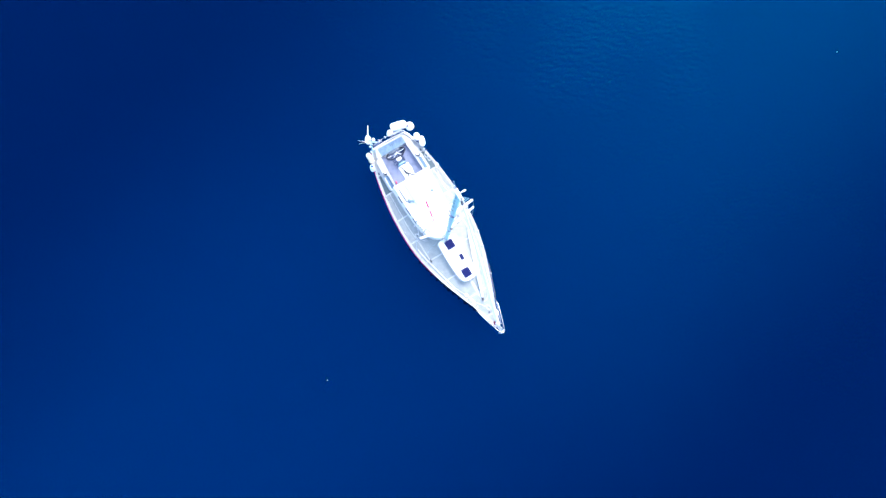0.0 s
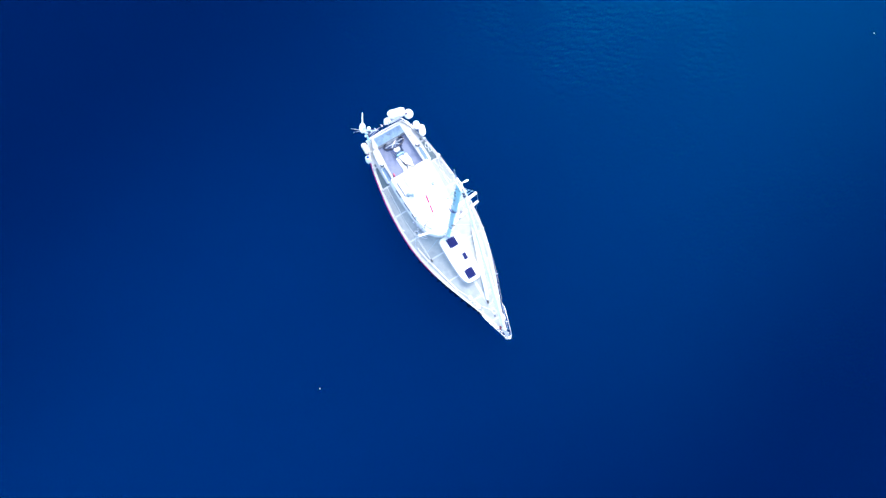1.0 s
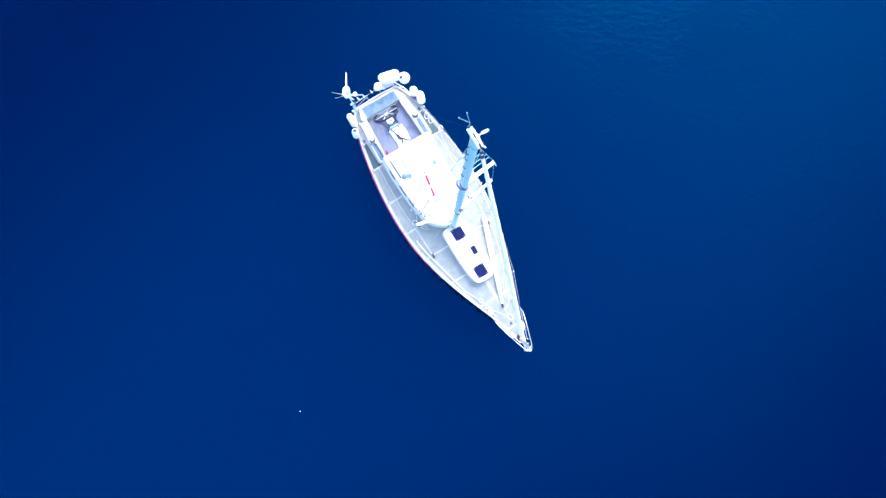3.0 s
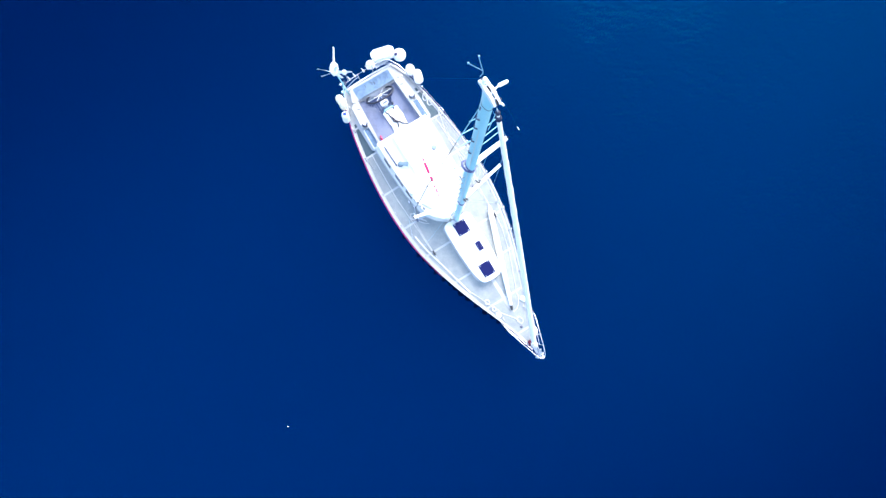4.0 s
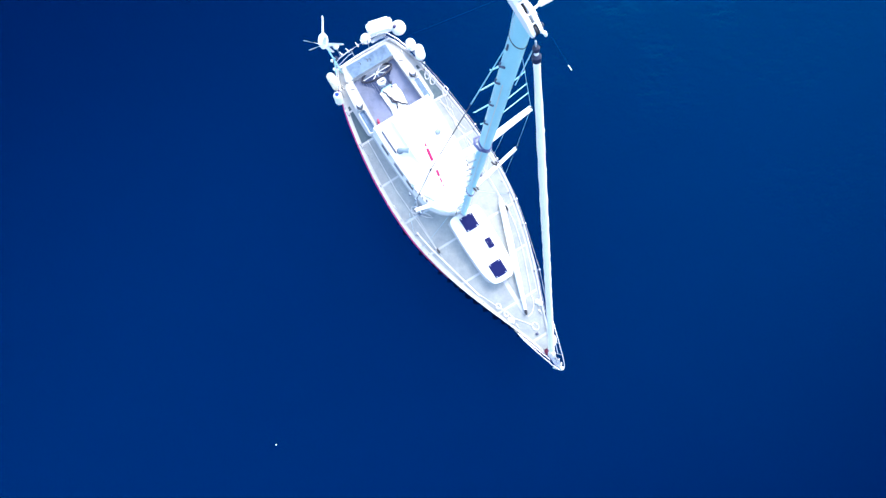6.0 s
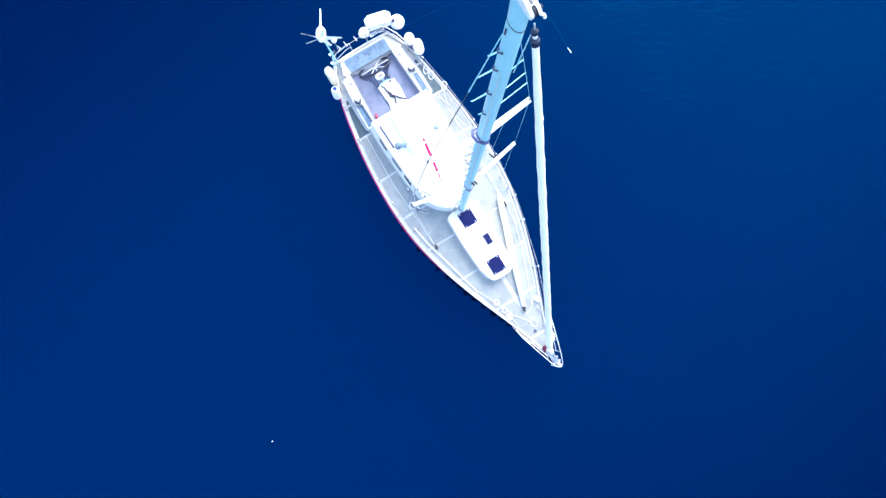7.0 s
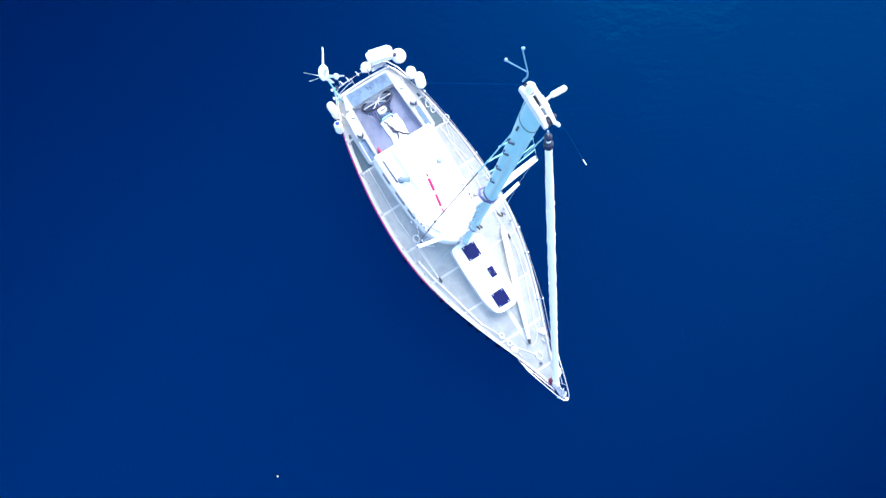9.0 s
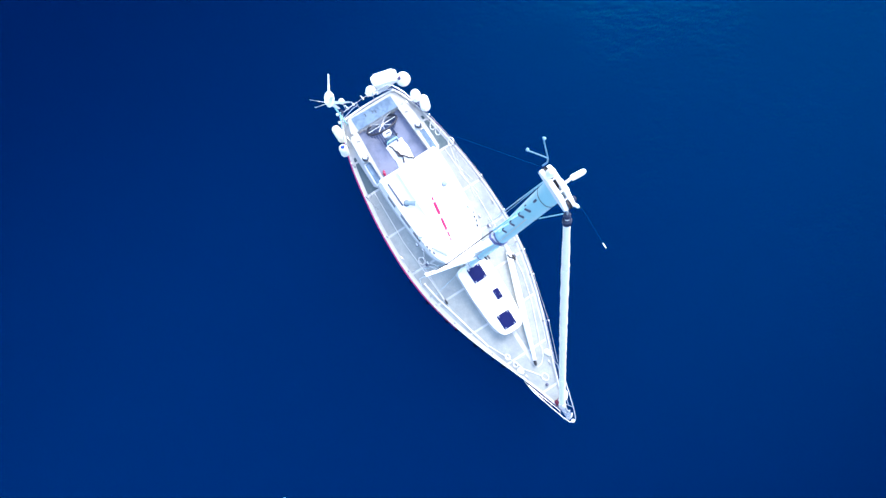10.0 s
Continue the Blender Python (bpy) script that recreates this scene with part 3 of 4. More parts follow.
rim = [lean @ Vector((0.53 * math.cos(a), 0.53 * math.sin(a), 0)) for a in [2 * math.pi * k / 40 for k in range(40)]]
wheel = part("steering_wheel", tube(rim, 0.034, 10, closed=True), LEATHER, yacht, "dark leathered steering wheel")
part("hub", lathe([(0.06, -0.03), (0.065, 0.0), (0.04, 0.03), (0.0, 0.035)], lean, 16), STEEL, wheel)
for k in range(6):
    a = math.pi / 6 + math.pi * k / 3
    part("spoke", tube([lean @ Vector((0.04 * math.cos(a), 0.04 * math.sin(a), 0)), lean @ Vector((0.52 * math.cos(a), 0.52 * math.sin(a), 0))], 0.0105, 8), PAINT, wheel)
part("wheel_shaft", tube([lean @ Vector((0, 0, 0.02)), (-5.02, 0.02, 1.52)], 0.025, 8), STEEL, wheel)

# ---- mast and rigging ----
MX, FOOT, TOP = -0.25, 1.95, 15.72


def mast_section(z):
    k = 1.0 if z < 12.5 else 1.0 - 0.12 * (z - 12.5) / 3.2
    return 0.115 * k, 0.075 * k


def mast_mesh(z0, z1, grow=0.0, n=24, steps=12):
    bm = bmesh.new()
    rings = []
    for i in range(steps + 1):
        z = z0 + (z1 - z0) * i / steps
        a, b = mast_section(z)
        rings.append([bm.verts.new((MX + 0.012 + (a + grow) * math.cos(2 * math.pi * k / n), 0.016 + (b + grow) * math.sin(2 * math.pi * k / n), z)) for k in range(n)])
    for r, s in zip(rings, rings[1:]):
        for k in range(n):
            bm.faces.new((r[k], r[(k + 1) % n], s[(k + 1) % n], s[k]))
    bm.faces.new(rings[0]), bm.faces.new(rings[-1])
    return bm


mast = part("mast", mast_mesh(1.68, TOP - 0.03), PALEMAST, yacht, "tall white mast with blue shade put into its colour")
part("mast_collar", mast_mesh(1.66, 1.82, 0.04), ALLOY, mast)
part("mast_band", mast_mesh(15.22, 15.235, 0.003), BLACK, mast, "thin dark band round the mast")
part("spreader_bracket", mast_mesh(11.1, 11.28, 0.018), MASTFIT, mast)
part("spreader_bracket", mast_mesh(6.1, 6.28, 0.018), MASTFIT, mast)
part("spreader_plate", tube([(MX - 0.13, 0.02, 11.2), (MX - 0.14, -0.08, 11.22), (MX - 0.06, -0.125, 11.24), (MX + 0.05, -0.11, 11.22), (MX + 0.13, -0.04, 11.2)], [0.014, 0.020, 0.024, 0.020, 0.014], 8), MASTFIT, mast, "slate violet spreader plate")
part("running_stay", tube([(-0.335, -0.025, 15.68), (-1.02, 1.24, 1.40)], 0.0045, 6), PALEMAST, mast, "pale running stay")
part("running_stay", tube([(-0.33, -0.03, 15.68), (-0.92, 1.32, 1.40)], 0.0030, 6), RIG, mast)
part("flag_halyard", tube([(MX - 0.04, 0.47, 11.2), (-1.1, 1.5, 1.35)], 0.003, 6), RIG, mast)
part("jib_halyard", tube([(MX + 0.22, 0.0, 15.52), (MX + 0.125, 0.065, 14.2)], 0.006, 6), PALEMAST, mast, "pale jib halyard")
# masthead: two cheeks with sheaves between them
for s in (1, -1):
    out = [(MX - 0.165, 15.69), (MX - 0.165, 15.75), (MX - 0.10, 15.79), (MX + 0.10, 15.79), (MX + 0.205, 15.74), (MX + 0.205, 15.69), (MX + 0.1, 15.685)]
    bm = bmesh.new()
    y0, y1 = s * 0.014, s * 0.052
    a = [bm.verts.new((x, y0, z)) for x, z in out]
    b = [bm.verts.new((x, y1, z)) for x, z in out]
    bm.faces.new(a), bm.faces.new(b)
    for i in range(len(out)):
        bm.faces.new((a[i], a[(i + 1) % len(out)], b[(i + 1) % len(out)], b[i]))
    bmesh.ops.bevel(bm, geom=bm.edges[:], offset=0.006, segments=2, affect='EDGES')
    part("masthead_cheek", bm, PAINT, mast, "white masthead plate")
for x in (-0.13, -0.02, 0.17):
    bm = lathe([(0.045, -0.012), (0.035, -0.004), (0.035, 0.004), (0.045, 0.012)], pose(MX + x, 0, 15.73, 90), 16)
    part("sheave", bm, BLACK, mast)
part("masthead_lamp", lathe([(0.036, 0), (0.036, 0.02), (0.03, 0.03), (0.03, 0.08), (0.02, 0.095), (0.0, 0.1)], pose(MX - 0.10, 0.0, 15.79)), CANISTER, mast, "white masthead lamp")
part("masthead_cap", box(MX - 0.02, MX + 0.09, 0.012, 0.056, 15.785, 15.80, 0.005), PAINT, mast)
for x in (-0.05, 0.06, 0.13):
    part("cheek_pin", tube([(MX + x, -0.045, 15.792 - max(0, x - 0.1)), (MX + x, 0.045, 15.792 - max(0, x - 0.1))], 0.006, 8), PAINT, mast)
part("masthead_block", lathe([(0.012, -0.03), (0.024, -0.02), (0.026, 0.02), (0.012, 0.035)], pose(MX + 0.155, 0.060, 15.70), 12), SWIVEL, mast, "navy halyard block")
part("halyard_crane", tube([(MX + 0.17, 0.03, 15.69), (MX + 0.22, 0.065, 15.69), (MX + 0.225, 0.075, 15.65)], 0.016, 8), PAINT, mast)
# tube reflector held out to port
part("reflector_arm", tube([(MX + 0.02, 0.07, 15.72), (MX + 0.015, 0.14, 15.74)], 0.012, 8), PAINT, mast)
cap = pose(MX + 0.015, 0.125, 15.74, -90, 0, -4)
part("tube_reflector", lathe([(0.0, 0.0), (0.022, 0.004), (0.025, 0.02), (0.025, 0.10), (0.022, 0.118), (0.012, 0.13), (0.0, 0.133)], cap, 16), CANISTER, mast, "white tube radar reflector")
# wind vane, cups and whip aerial
vane = part("wind_sensor", tube([(MX - 0.18, -0.015, 15.79), (MX - 0.18, 0.02, 15.83), (MX - 0.20, 0.03, 15.87)], 0.007, 6), VANE, mast, "wind vane and cup sensor")
part("vane_arm", tube([(MX - 0.20, 0.03, 15.87), (MX - 0.33, 0.035, 16.05)], 0.006, 6), VANE, vane)
part("vane_arm", tube([(MX - 0.20, 0.03, 15.87), (MX - 0.305, -0.105, 16.04)], 0.006, 6), VANE, vane)
for y, h in ((0.037, 16.05), (-0.107, 16.04)):
    part("sensor_cup", lathe([(0.0, -0.012), (0.011, -0.01), (0.012, 0.012), (0.0, 0.014)], pose(MX - 0.315, y, h)), VANE, vane)
part("whip_aerial", tube([(MX + 0.13, 0.07, 15.70), (MX + 0.32, 0.065, 15.76), (MX + 0.555, 0.04, 15.80)], [0.0012, 0.0009, 0.0008], 6), SEAWIRE, mast)
part("aerial_tip", tube([(MX + 0.553, 0.04, 15.80), (MX + 0.60, 0.037, 15.81)], 0.0038, 6), CANISTER, mast)

SPREADERS = ((6.2, 1.50, -0.28), (11.2, 0.91, -0.08))
for z, half, sweep in SPREADERS:
    for s in (1, -1):
        out = half if s > 0 or z > 8 else 1.34
        bm = bmesh.new()
        rings = []
        for t in (0, 0.5, 1.0):
            c = Vector((MX + sweep * t, s * (0.06 + (out - 0.06) * t), z + 0.05 * t))
            w, h = 0.060 - 0.016 * t, 0.022
            rings.append([bm.verts.new(c + Vector((w * math.cos(2 * math.pi * k / 12), 0, h * math.sin(2 * math.pi * k / 12)))) for k in range(12)])
        for r, q in zip(rings, rings[1:]):
            for k in range(12):
                bm.faces.new((r[k], r[(k + 1) % 12], q[(k + 1) % 12], q[k]))
        bm.faces.new(rings[0]), bm.faces.new(rings[-1])
        part("spreader", bm, PAINT, mast, "white spreader")
        part("spreader_tip", lathe([(0.0, -0.03), (0.02, -0.02), (0.02, 0.02), (0.0, 0.03)], pose(MX + sweep, s * out, z + 0.05)), BLACK, mast)


def shroud_at(z):
    """Place of the cap shroud at the height z: (x, half breadth)."""
    k = ((15.05, MX - 0.02, 0.075), (11.25, MX - 0.08, 0.91), (6.25, MX - 0.28, 1.50), (1.3, MX - 0.22, 1.68))
    for a, b in zip(k, k[1:]):
        if b[0] <= z <= a[0]:
            t = (a[0] - z) / (a[0] - b[0])
            return a[1] + (b[1] - a[1]) * t, a[2] + (b[2] - a[2]) * t


for s in (1, -1):
    pts = [(shroud_at(z)[0], s * shroud_at(z)[1], z) for z in (15.05, 13.1, 11.25, 8.5, 6.25, 3.8, 1.3)]
    if s > 0:
        part("cap_shroud", tube(pts, 0.003, 6), RIG, mast, "steel wire shroud")
    else:
        part("cap_shroud", tube(pts[:4], [0.004, 0.008, 0.009, 0.008], 6), RIGBACKLIT, mast, "steel wire shroud coloured dark as if backlit")
        part("cap_shroud", tube(pts[3:], 0.003, 6), RIG, mast, "steel wire shroud")
    for x in (0.28, -0.75):
        part("lower_shroud", tube([(MX, s * 0.07, 6.1), (MX + x, s * 1.62, 1.3)], 0.003, 6), RIG, mast)
    for x in (-0.95, -0.42, 0.02):
        part("chainplate", box(MX + x - 0.03 + 0.2, MX + x + 0.03 + 0.2, s * 1.64 - 0.012, s * 1.64 + 0.012, 1.22, 1.42, 0.004), STEEL, mast)
    if s > 0:
        # rungs between mast and shroud above the upper spreader
        for z in (12.5, 13.1, 13.75):
            x, y = shroud_at(z)
            part("rung", tube([(MX, s * 0.07, z), (x, s * y, z + 0.02)], 0.0065, 6), PALEMAST, mast)
        for z in (14.55, 14.95):
            part("halyard_hook", tube([(MX + 0.03, 0.066, z + 0.05), (MX + 0.04, 0.10, z + 0.03), (MX + 0.04, 0.085, z - 0.03), (MX + 0.02, 0.066, z - 0.04)], 0.009, 6), SLATE, mast)
    else:
        # pale tube added over the wire to draw the sky light on it
        part("shroud_gleam", tube([(shroud_at(z)[0], -shroud_at(z)[1], z) for z in (15.05, 14.6, 14.2, 13.8)], [0.0055, 0.0065, 0.0075, 0.0085], 6), PALEMAST, mast, "added pale length for sky light on the shroud")
        # open steps above the upper spreader
        for z, k in ((12.53, 0.08), (13.37, 0.24), (14.15, 0.22), (14.62, 0.13)):
            part("mast_step", tube([(MX - 0.02, -0.065, z), (MX - 0.03, -0.06 - k * 0.6, z - 0.01), (MX - 0.03, -0.06 - k * 0.9, z), (MX - 0.03, -0.06 - k, z + 0.04)], [0.011, 0.008, 0.007, 0.006], 6), PALEMAST, mast)
            part("step_root", tube([(MX - 0.045, -0.060, z + 0.02), (MX - 0.02, -0.085, z), (MX + 0.03, -0.066, z + 0.05)], 0.012, 6), SLATE, mast)
    # folding steps up the mast
    for i in range(11):
        z = 2.9 + 0.72 * i + (0.36 if s > 0 else 0)
        if z > 10.4:
            break
        bm = tube([(MX, s * 0.07, z + 0.08), (MX - 0.015, s * 0.15, z + 0.02), (MX - 0.02, s * 0.20, z + 0.01), (MX - 0.02, s * 0.215, z + 0.06)], [0.014, 0.011, 0.010, 0.009], 6)
        part("mast_step", bm, ALLOY, mast)
    part("mast_winch", lathe([(0.07, 0), (0.07, 0.02), (0.05, 0.04), (0.05, 0.09), (0.06, 0.12), (0.0, 0.13)], pose(MX - 0.02, s * 0.09, 2.55, -90 * s), 16), STEEL, mast)
    part("halyard", tube([(MX + 0.06, s * 0.05, 14.2), (MX + 0.08, s * 0.07, 8), (MX + 0.10, s * 0.09, 2.3)], 0.006, 6), ROPE, mast)
part("exit_slot", box(MX - 0.025, MX - 0.005, -0.064, -0.050, 15.0, 15.12, 0.003), SLATE, mast)
for i in range(10):
    a = math.pi * (0.55 + 0.9 * i / 9)
    part("rope_tail", tube([(MX + 0.16 * math.cos(a), 0.13 * math.sin(a), 2.5 - 0.05 * (i % 3)), (MX + 0.2 * math.cos(a), 0.17 * math.sin(a), 2.1), (MX + 0.26 * math.cos(a + 0.3), 0.24 * math.sin(a + 0.3), 1.9 - 0.02 * i)], 0.010, 6), (ROPE, LIDBLUE, DARKROPE)[i % 3], mast)
part("backstay", tube([(MX - 0.18, 0, 15.7), (-6.34, 0.0, 1.5)], 0.0012, 6), SEAWIRE, mast, "steel wire backstay")

# dark lamps on the fore side of the mast
FRONT = MX + 0.012 + 0.115
lamp = part("steaming_lamp", box(FRONT - 0.01, FRONT + 0.05, -0.045, 0.075, 7.34, 7.37, 0.006), ALLOY, mast, "steaming lamp bracket with two dark shades")
for y in (-0.01, 0.05):
    part("lamp_shade", tube([(FRONT - 0.03, y - 0.012, 7.42), (FRONT + 0.05, y, 7.44), (FRONT + 0.08, y + 0.006, 7.40)], [0.012, 0.019, 0.016], 8), BLACK, lamp)
part("floodlight_arm", tube([(FRONT, 0.0, 11.12), (0.06, -0.005, 11.14)], 0.010, 8), ALLOY, mast)
bm = tube([(0.045, -0.045, 11.2), (0.105, -0.03, 11.19), (0.135, 0.0, 11.18), (0.11, 0.025, 11.18), (0.08, 0.015, 11.19)], [0.012, 0.016, 0.020, 0.018, 0.010], 8)
part("floodlight", bm, BLACK, mast, "dark deck floodlight below the upper spreaders")
part("floodlight_hood", tube([(0.10, 0.055, 11.15), (0.15, 0.055, 11.15)], 0.010, 8), SLATE, mast)

# furled headsail round the forestay
TACK, HEAD = Vector((5.04, 0.0, 1.62)), Vector((-0.04, 0.0, 15.60))


def stay(t):
    return TACK.lerp(HEAD, t) + Vector((-0.46 * t * (1 - t), 0.24 * t * (1 - t), 0))


def roll(t):
    return spline((0.0, 0.3, 0.7, 0.9, 1.0), (0.095, 0.076, 0.056, 0.042, 0.027), t)


n = 60
pts, radii = [], []
for i in range(n + 1):
    t = 0.040 + (0.983 - 0.040) * i / n
    pts.append(stay(t))
    radii.append(roll(t) * (1 + 0.05 * math.sin(i * 1.9) + 0.03 * math.sin(i * 4.3)) * (0.55 if i == 0 else 1))
genoa = part("furled_genoa", tube(pts, radii, 14), SAILCLOTH, yacht, "white headsail furled tight round the forestay")
for k in range(1, 15):
    t = 0.03 + 0.062 * k
    c, d = stay(t), (HEAD - TACK).normalized()
    r = roll(t)
    side = d.cross(Vector((0, 1, 0))).normalized()
    up = d.cross(side)
    ring = [c + d * (0.35 * (a / 6.283 - 0.5)) + (r * 1.015) * (math.cos(a) * side + math.sin(a) * up) for a in [6.283 * j / 16 for j in range(17)]]
    part("leech_fold", tube(ring, 0.0045, 5), SAILCLOTH, genoa)
part("forestay", tube([stay(k / 12) for k in range(13)], 0.008, 6), WIRE, genoa)
tilt = (HEAD - TACK).to_track_quat("Z", "Y").to_matrix().to_4x4()
part("furling_drum", lathe([(0.0, 0), (0.12, 0.01), (0.12, 0.03), (0.07, 0.05), (0.07, 0.12), (0.12, 0.14), (0.12, 0.16), (0.04, 0.2)], Matrix.Translation(TACK) @ tilt, 20), ALLOY, genoa, "grey furling drum")
bm = bmesh.new()
bmesh.ops.create_icosphere(bm, subdivisions=3, radius=1, matrix=pose(4.33, 0.13, 3.15, 20, 30, 0) @ Matrix.Diagonal((0.13, 0.10, 0.24, 1)))
for v in bm.verts:
    v.co += 0.03 * Vector((noise.noise(v.co * 7), noise.noise(v.co * 7 + Vector((5, 0, 0))), noise.noise(v.co * 7 + Vector((0, 5, 0)))))
part("clew_bunch", bm, SAILCLOTH, genoa, "bunched clew of the furled sail")
AT_HEAD = Matrix.Translation(stay(0.983)) @ tilt
swivel = part("head_swivel", lathe([(0.022, -0.02), (0.040, -0.008), (0.042, 0.05), (0.024, 0.065), (0.020, 0.08)], AT_HEAD, 16), SWIVEL, genoa, "navy halyard swivel")
part("swivel_band", lathe([(0.018, 0.07), (0.021, 0.075), (0.021, 0.115), (0.018, 0.12)], AT_HEAD, 16), PAINT, swivel)
part("swivel_shackle", lathe([(0.018, 0.115), (0.032, 0.125), (0.032, 0.16), (0.014, 0.175), (0.008, 0.22)], AT_HEAD, 14), SWIVEL, swivel)

# boom with the mainsail under its cover
boom = part("boom", tube([(MX - 0.12, 0, 2.62), (-4.50, -0.06, 2.66)], 0.075, 14), PAINT, yacht, "white boom with mainsail stowed under a white cover")
bm = bmesh.new()
rings = []
for i in range(34):
    t = i / 33
    x = MX - 0.14 - 4.14 * t
    w = 0.17 + 0.12 * t
    h = 0.27 - 0.10 * t
    rings.append([])
    for k in range(14):
        a = 2 * math.pi * k / 14
        wob = 1 + 0.06 * math.sin(7 * a + i * 0.9) + 0.04 * math.sin(i * 1.7)
        rings[-1].append(bm.verts.new((x, -0.07 + 0.05 * t + max(w, 0.1) * wob * math.cos(a), 2.68 + h * 0.2 + h * 0.45 * math.sin(a) * (1 + 0.3 * (wob - 1)))))
for r, q in zip(rings, rings[1:]):
    for k in range(14):
        bm.faces.new((r[k], r[(k + 1) % 14], q[(k + 1) % 14], q[k]))
bm.faces.new(rings[0]), bm.faces.new(rings[-1])
part("sail_cover", bm, SAILCLOTH, boom, "white canvas sail cover", 60)
LINE_A, LINE_B = Vector((-2.50, 0.035, 2.812)), Vector((-1.11, -0.17, 2.838))
for a, b, r in ((0.0, 0.07, 0.030), (0.12, 0.40, 0.046), (0.49, 0.76, 0.038), (0.81, 0.91, 0.022), (0.95, 1.0, 0.016)):
    p, q = LINE_A.lerp(LINE_B, a), LINE_A.lerp(LINE_B, b)
    part("red_lacing", tube([p, p.lerp(q, 0.5) + Vector((0, 0, 0.01)), q], r, 8), REDCLOTH, boom, "red lacing of the sail cover")
part("reef_block", box(-4.53, -4.46, 0.06, 0.13, 2.74, 2.815, 0.012), SLATE, boom, "dark reefing block at the boom end")
part("mainsheet", tube([(-4.08, -0.02, 2.6), (-4.05, 0.1, 2.0), (-3.98, 0.12, 1.62)], 0.012, 6), ROPE, boom)
part("vang", tube([(-1.7, 0, 2.56), (MX - 0.1, 0, 1.95)], 0.03, 8), ALLOY, boom)
for pts in (((-4.50, -0.22), (-4.41, -0.15), (-4.30, -0.15), (-4.20, -0.12), (-4.08, -0.14), (-3.99, -0.04), (-3.90, -0.07), (-3.82, -0.10)), ((-4.30, -0.15), (-4.21, -0.09), (-4.09, -0.08), (-3.99, 0.02), (-3.88, 0.10), (-3.84, 0.17), (-3.77, 0.23)), ((-4.21, -0.16), (-4.16, -0.07), (-4.09, -0.08))):
    part("reef_line", tube([(x, y, 2.825 + 0.02 * math.sin(9 * x)) for x, y in pts], 0.025, 6), DARKROPE, boom, "dark reefing line")

# ---- rails ----
def gate(x):
    return beam(x) - 0.06


def lean_out(x, side):
    """How far a guard rail top leans outboard; the port bow ones are bent."""
    return 0.09 if side > 0 and x > 2 else 0.01


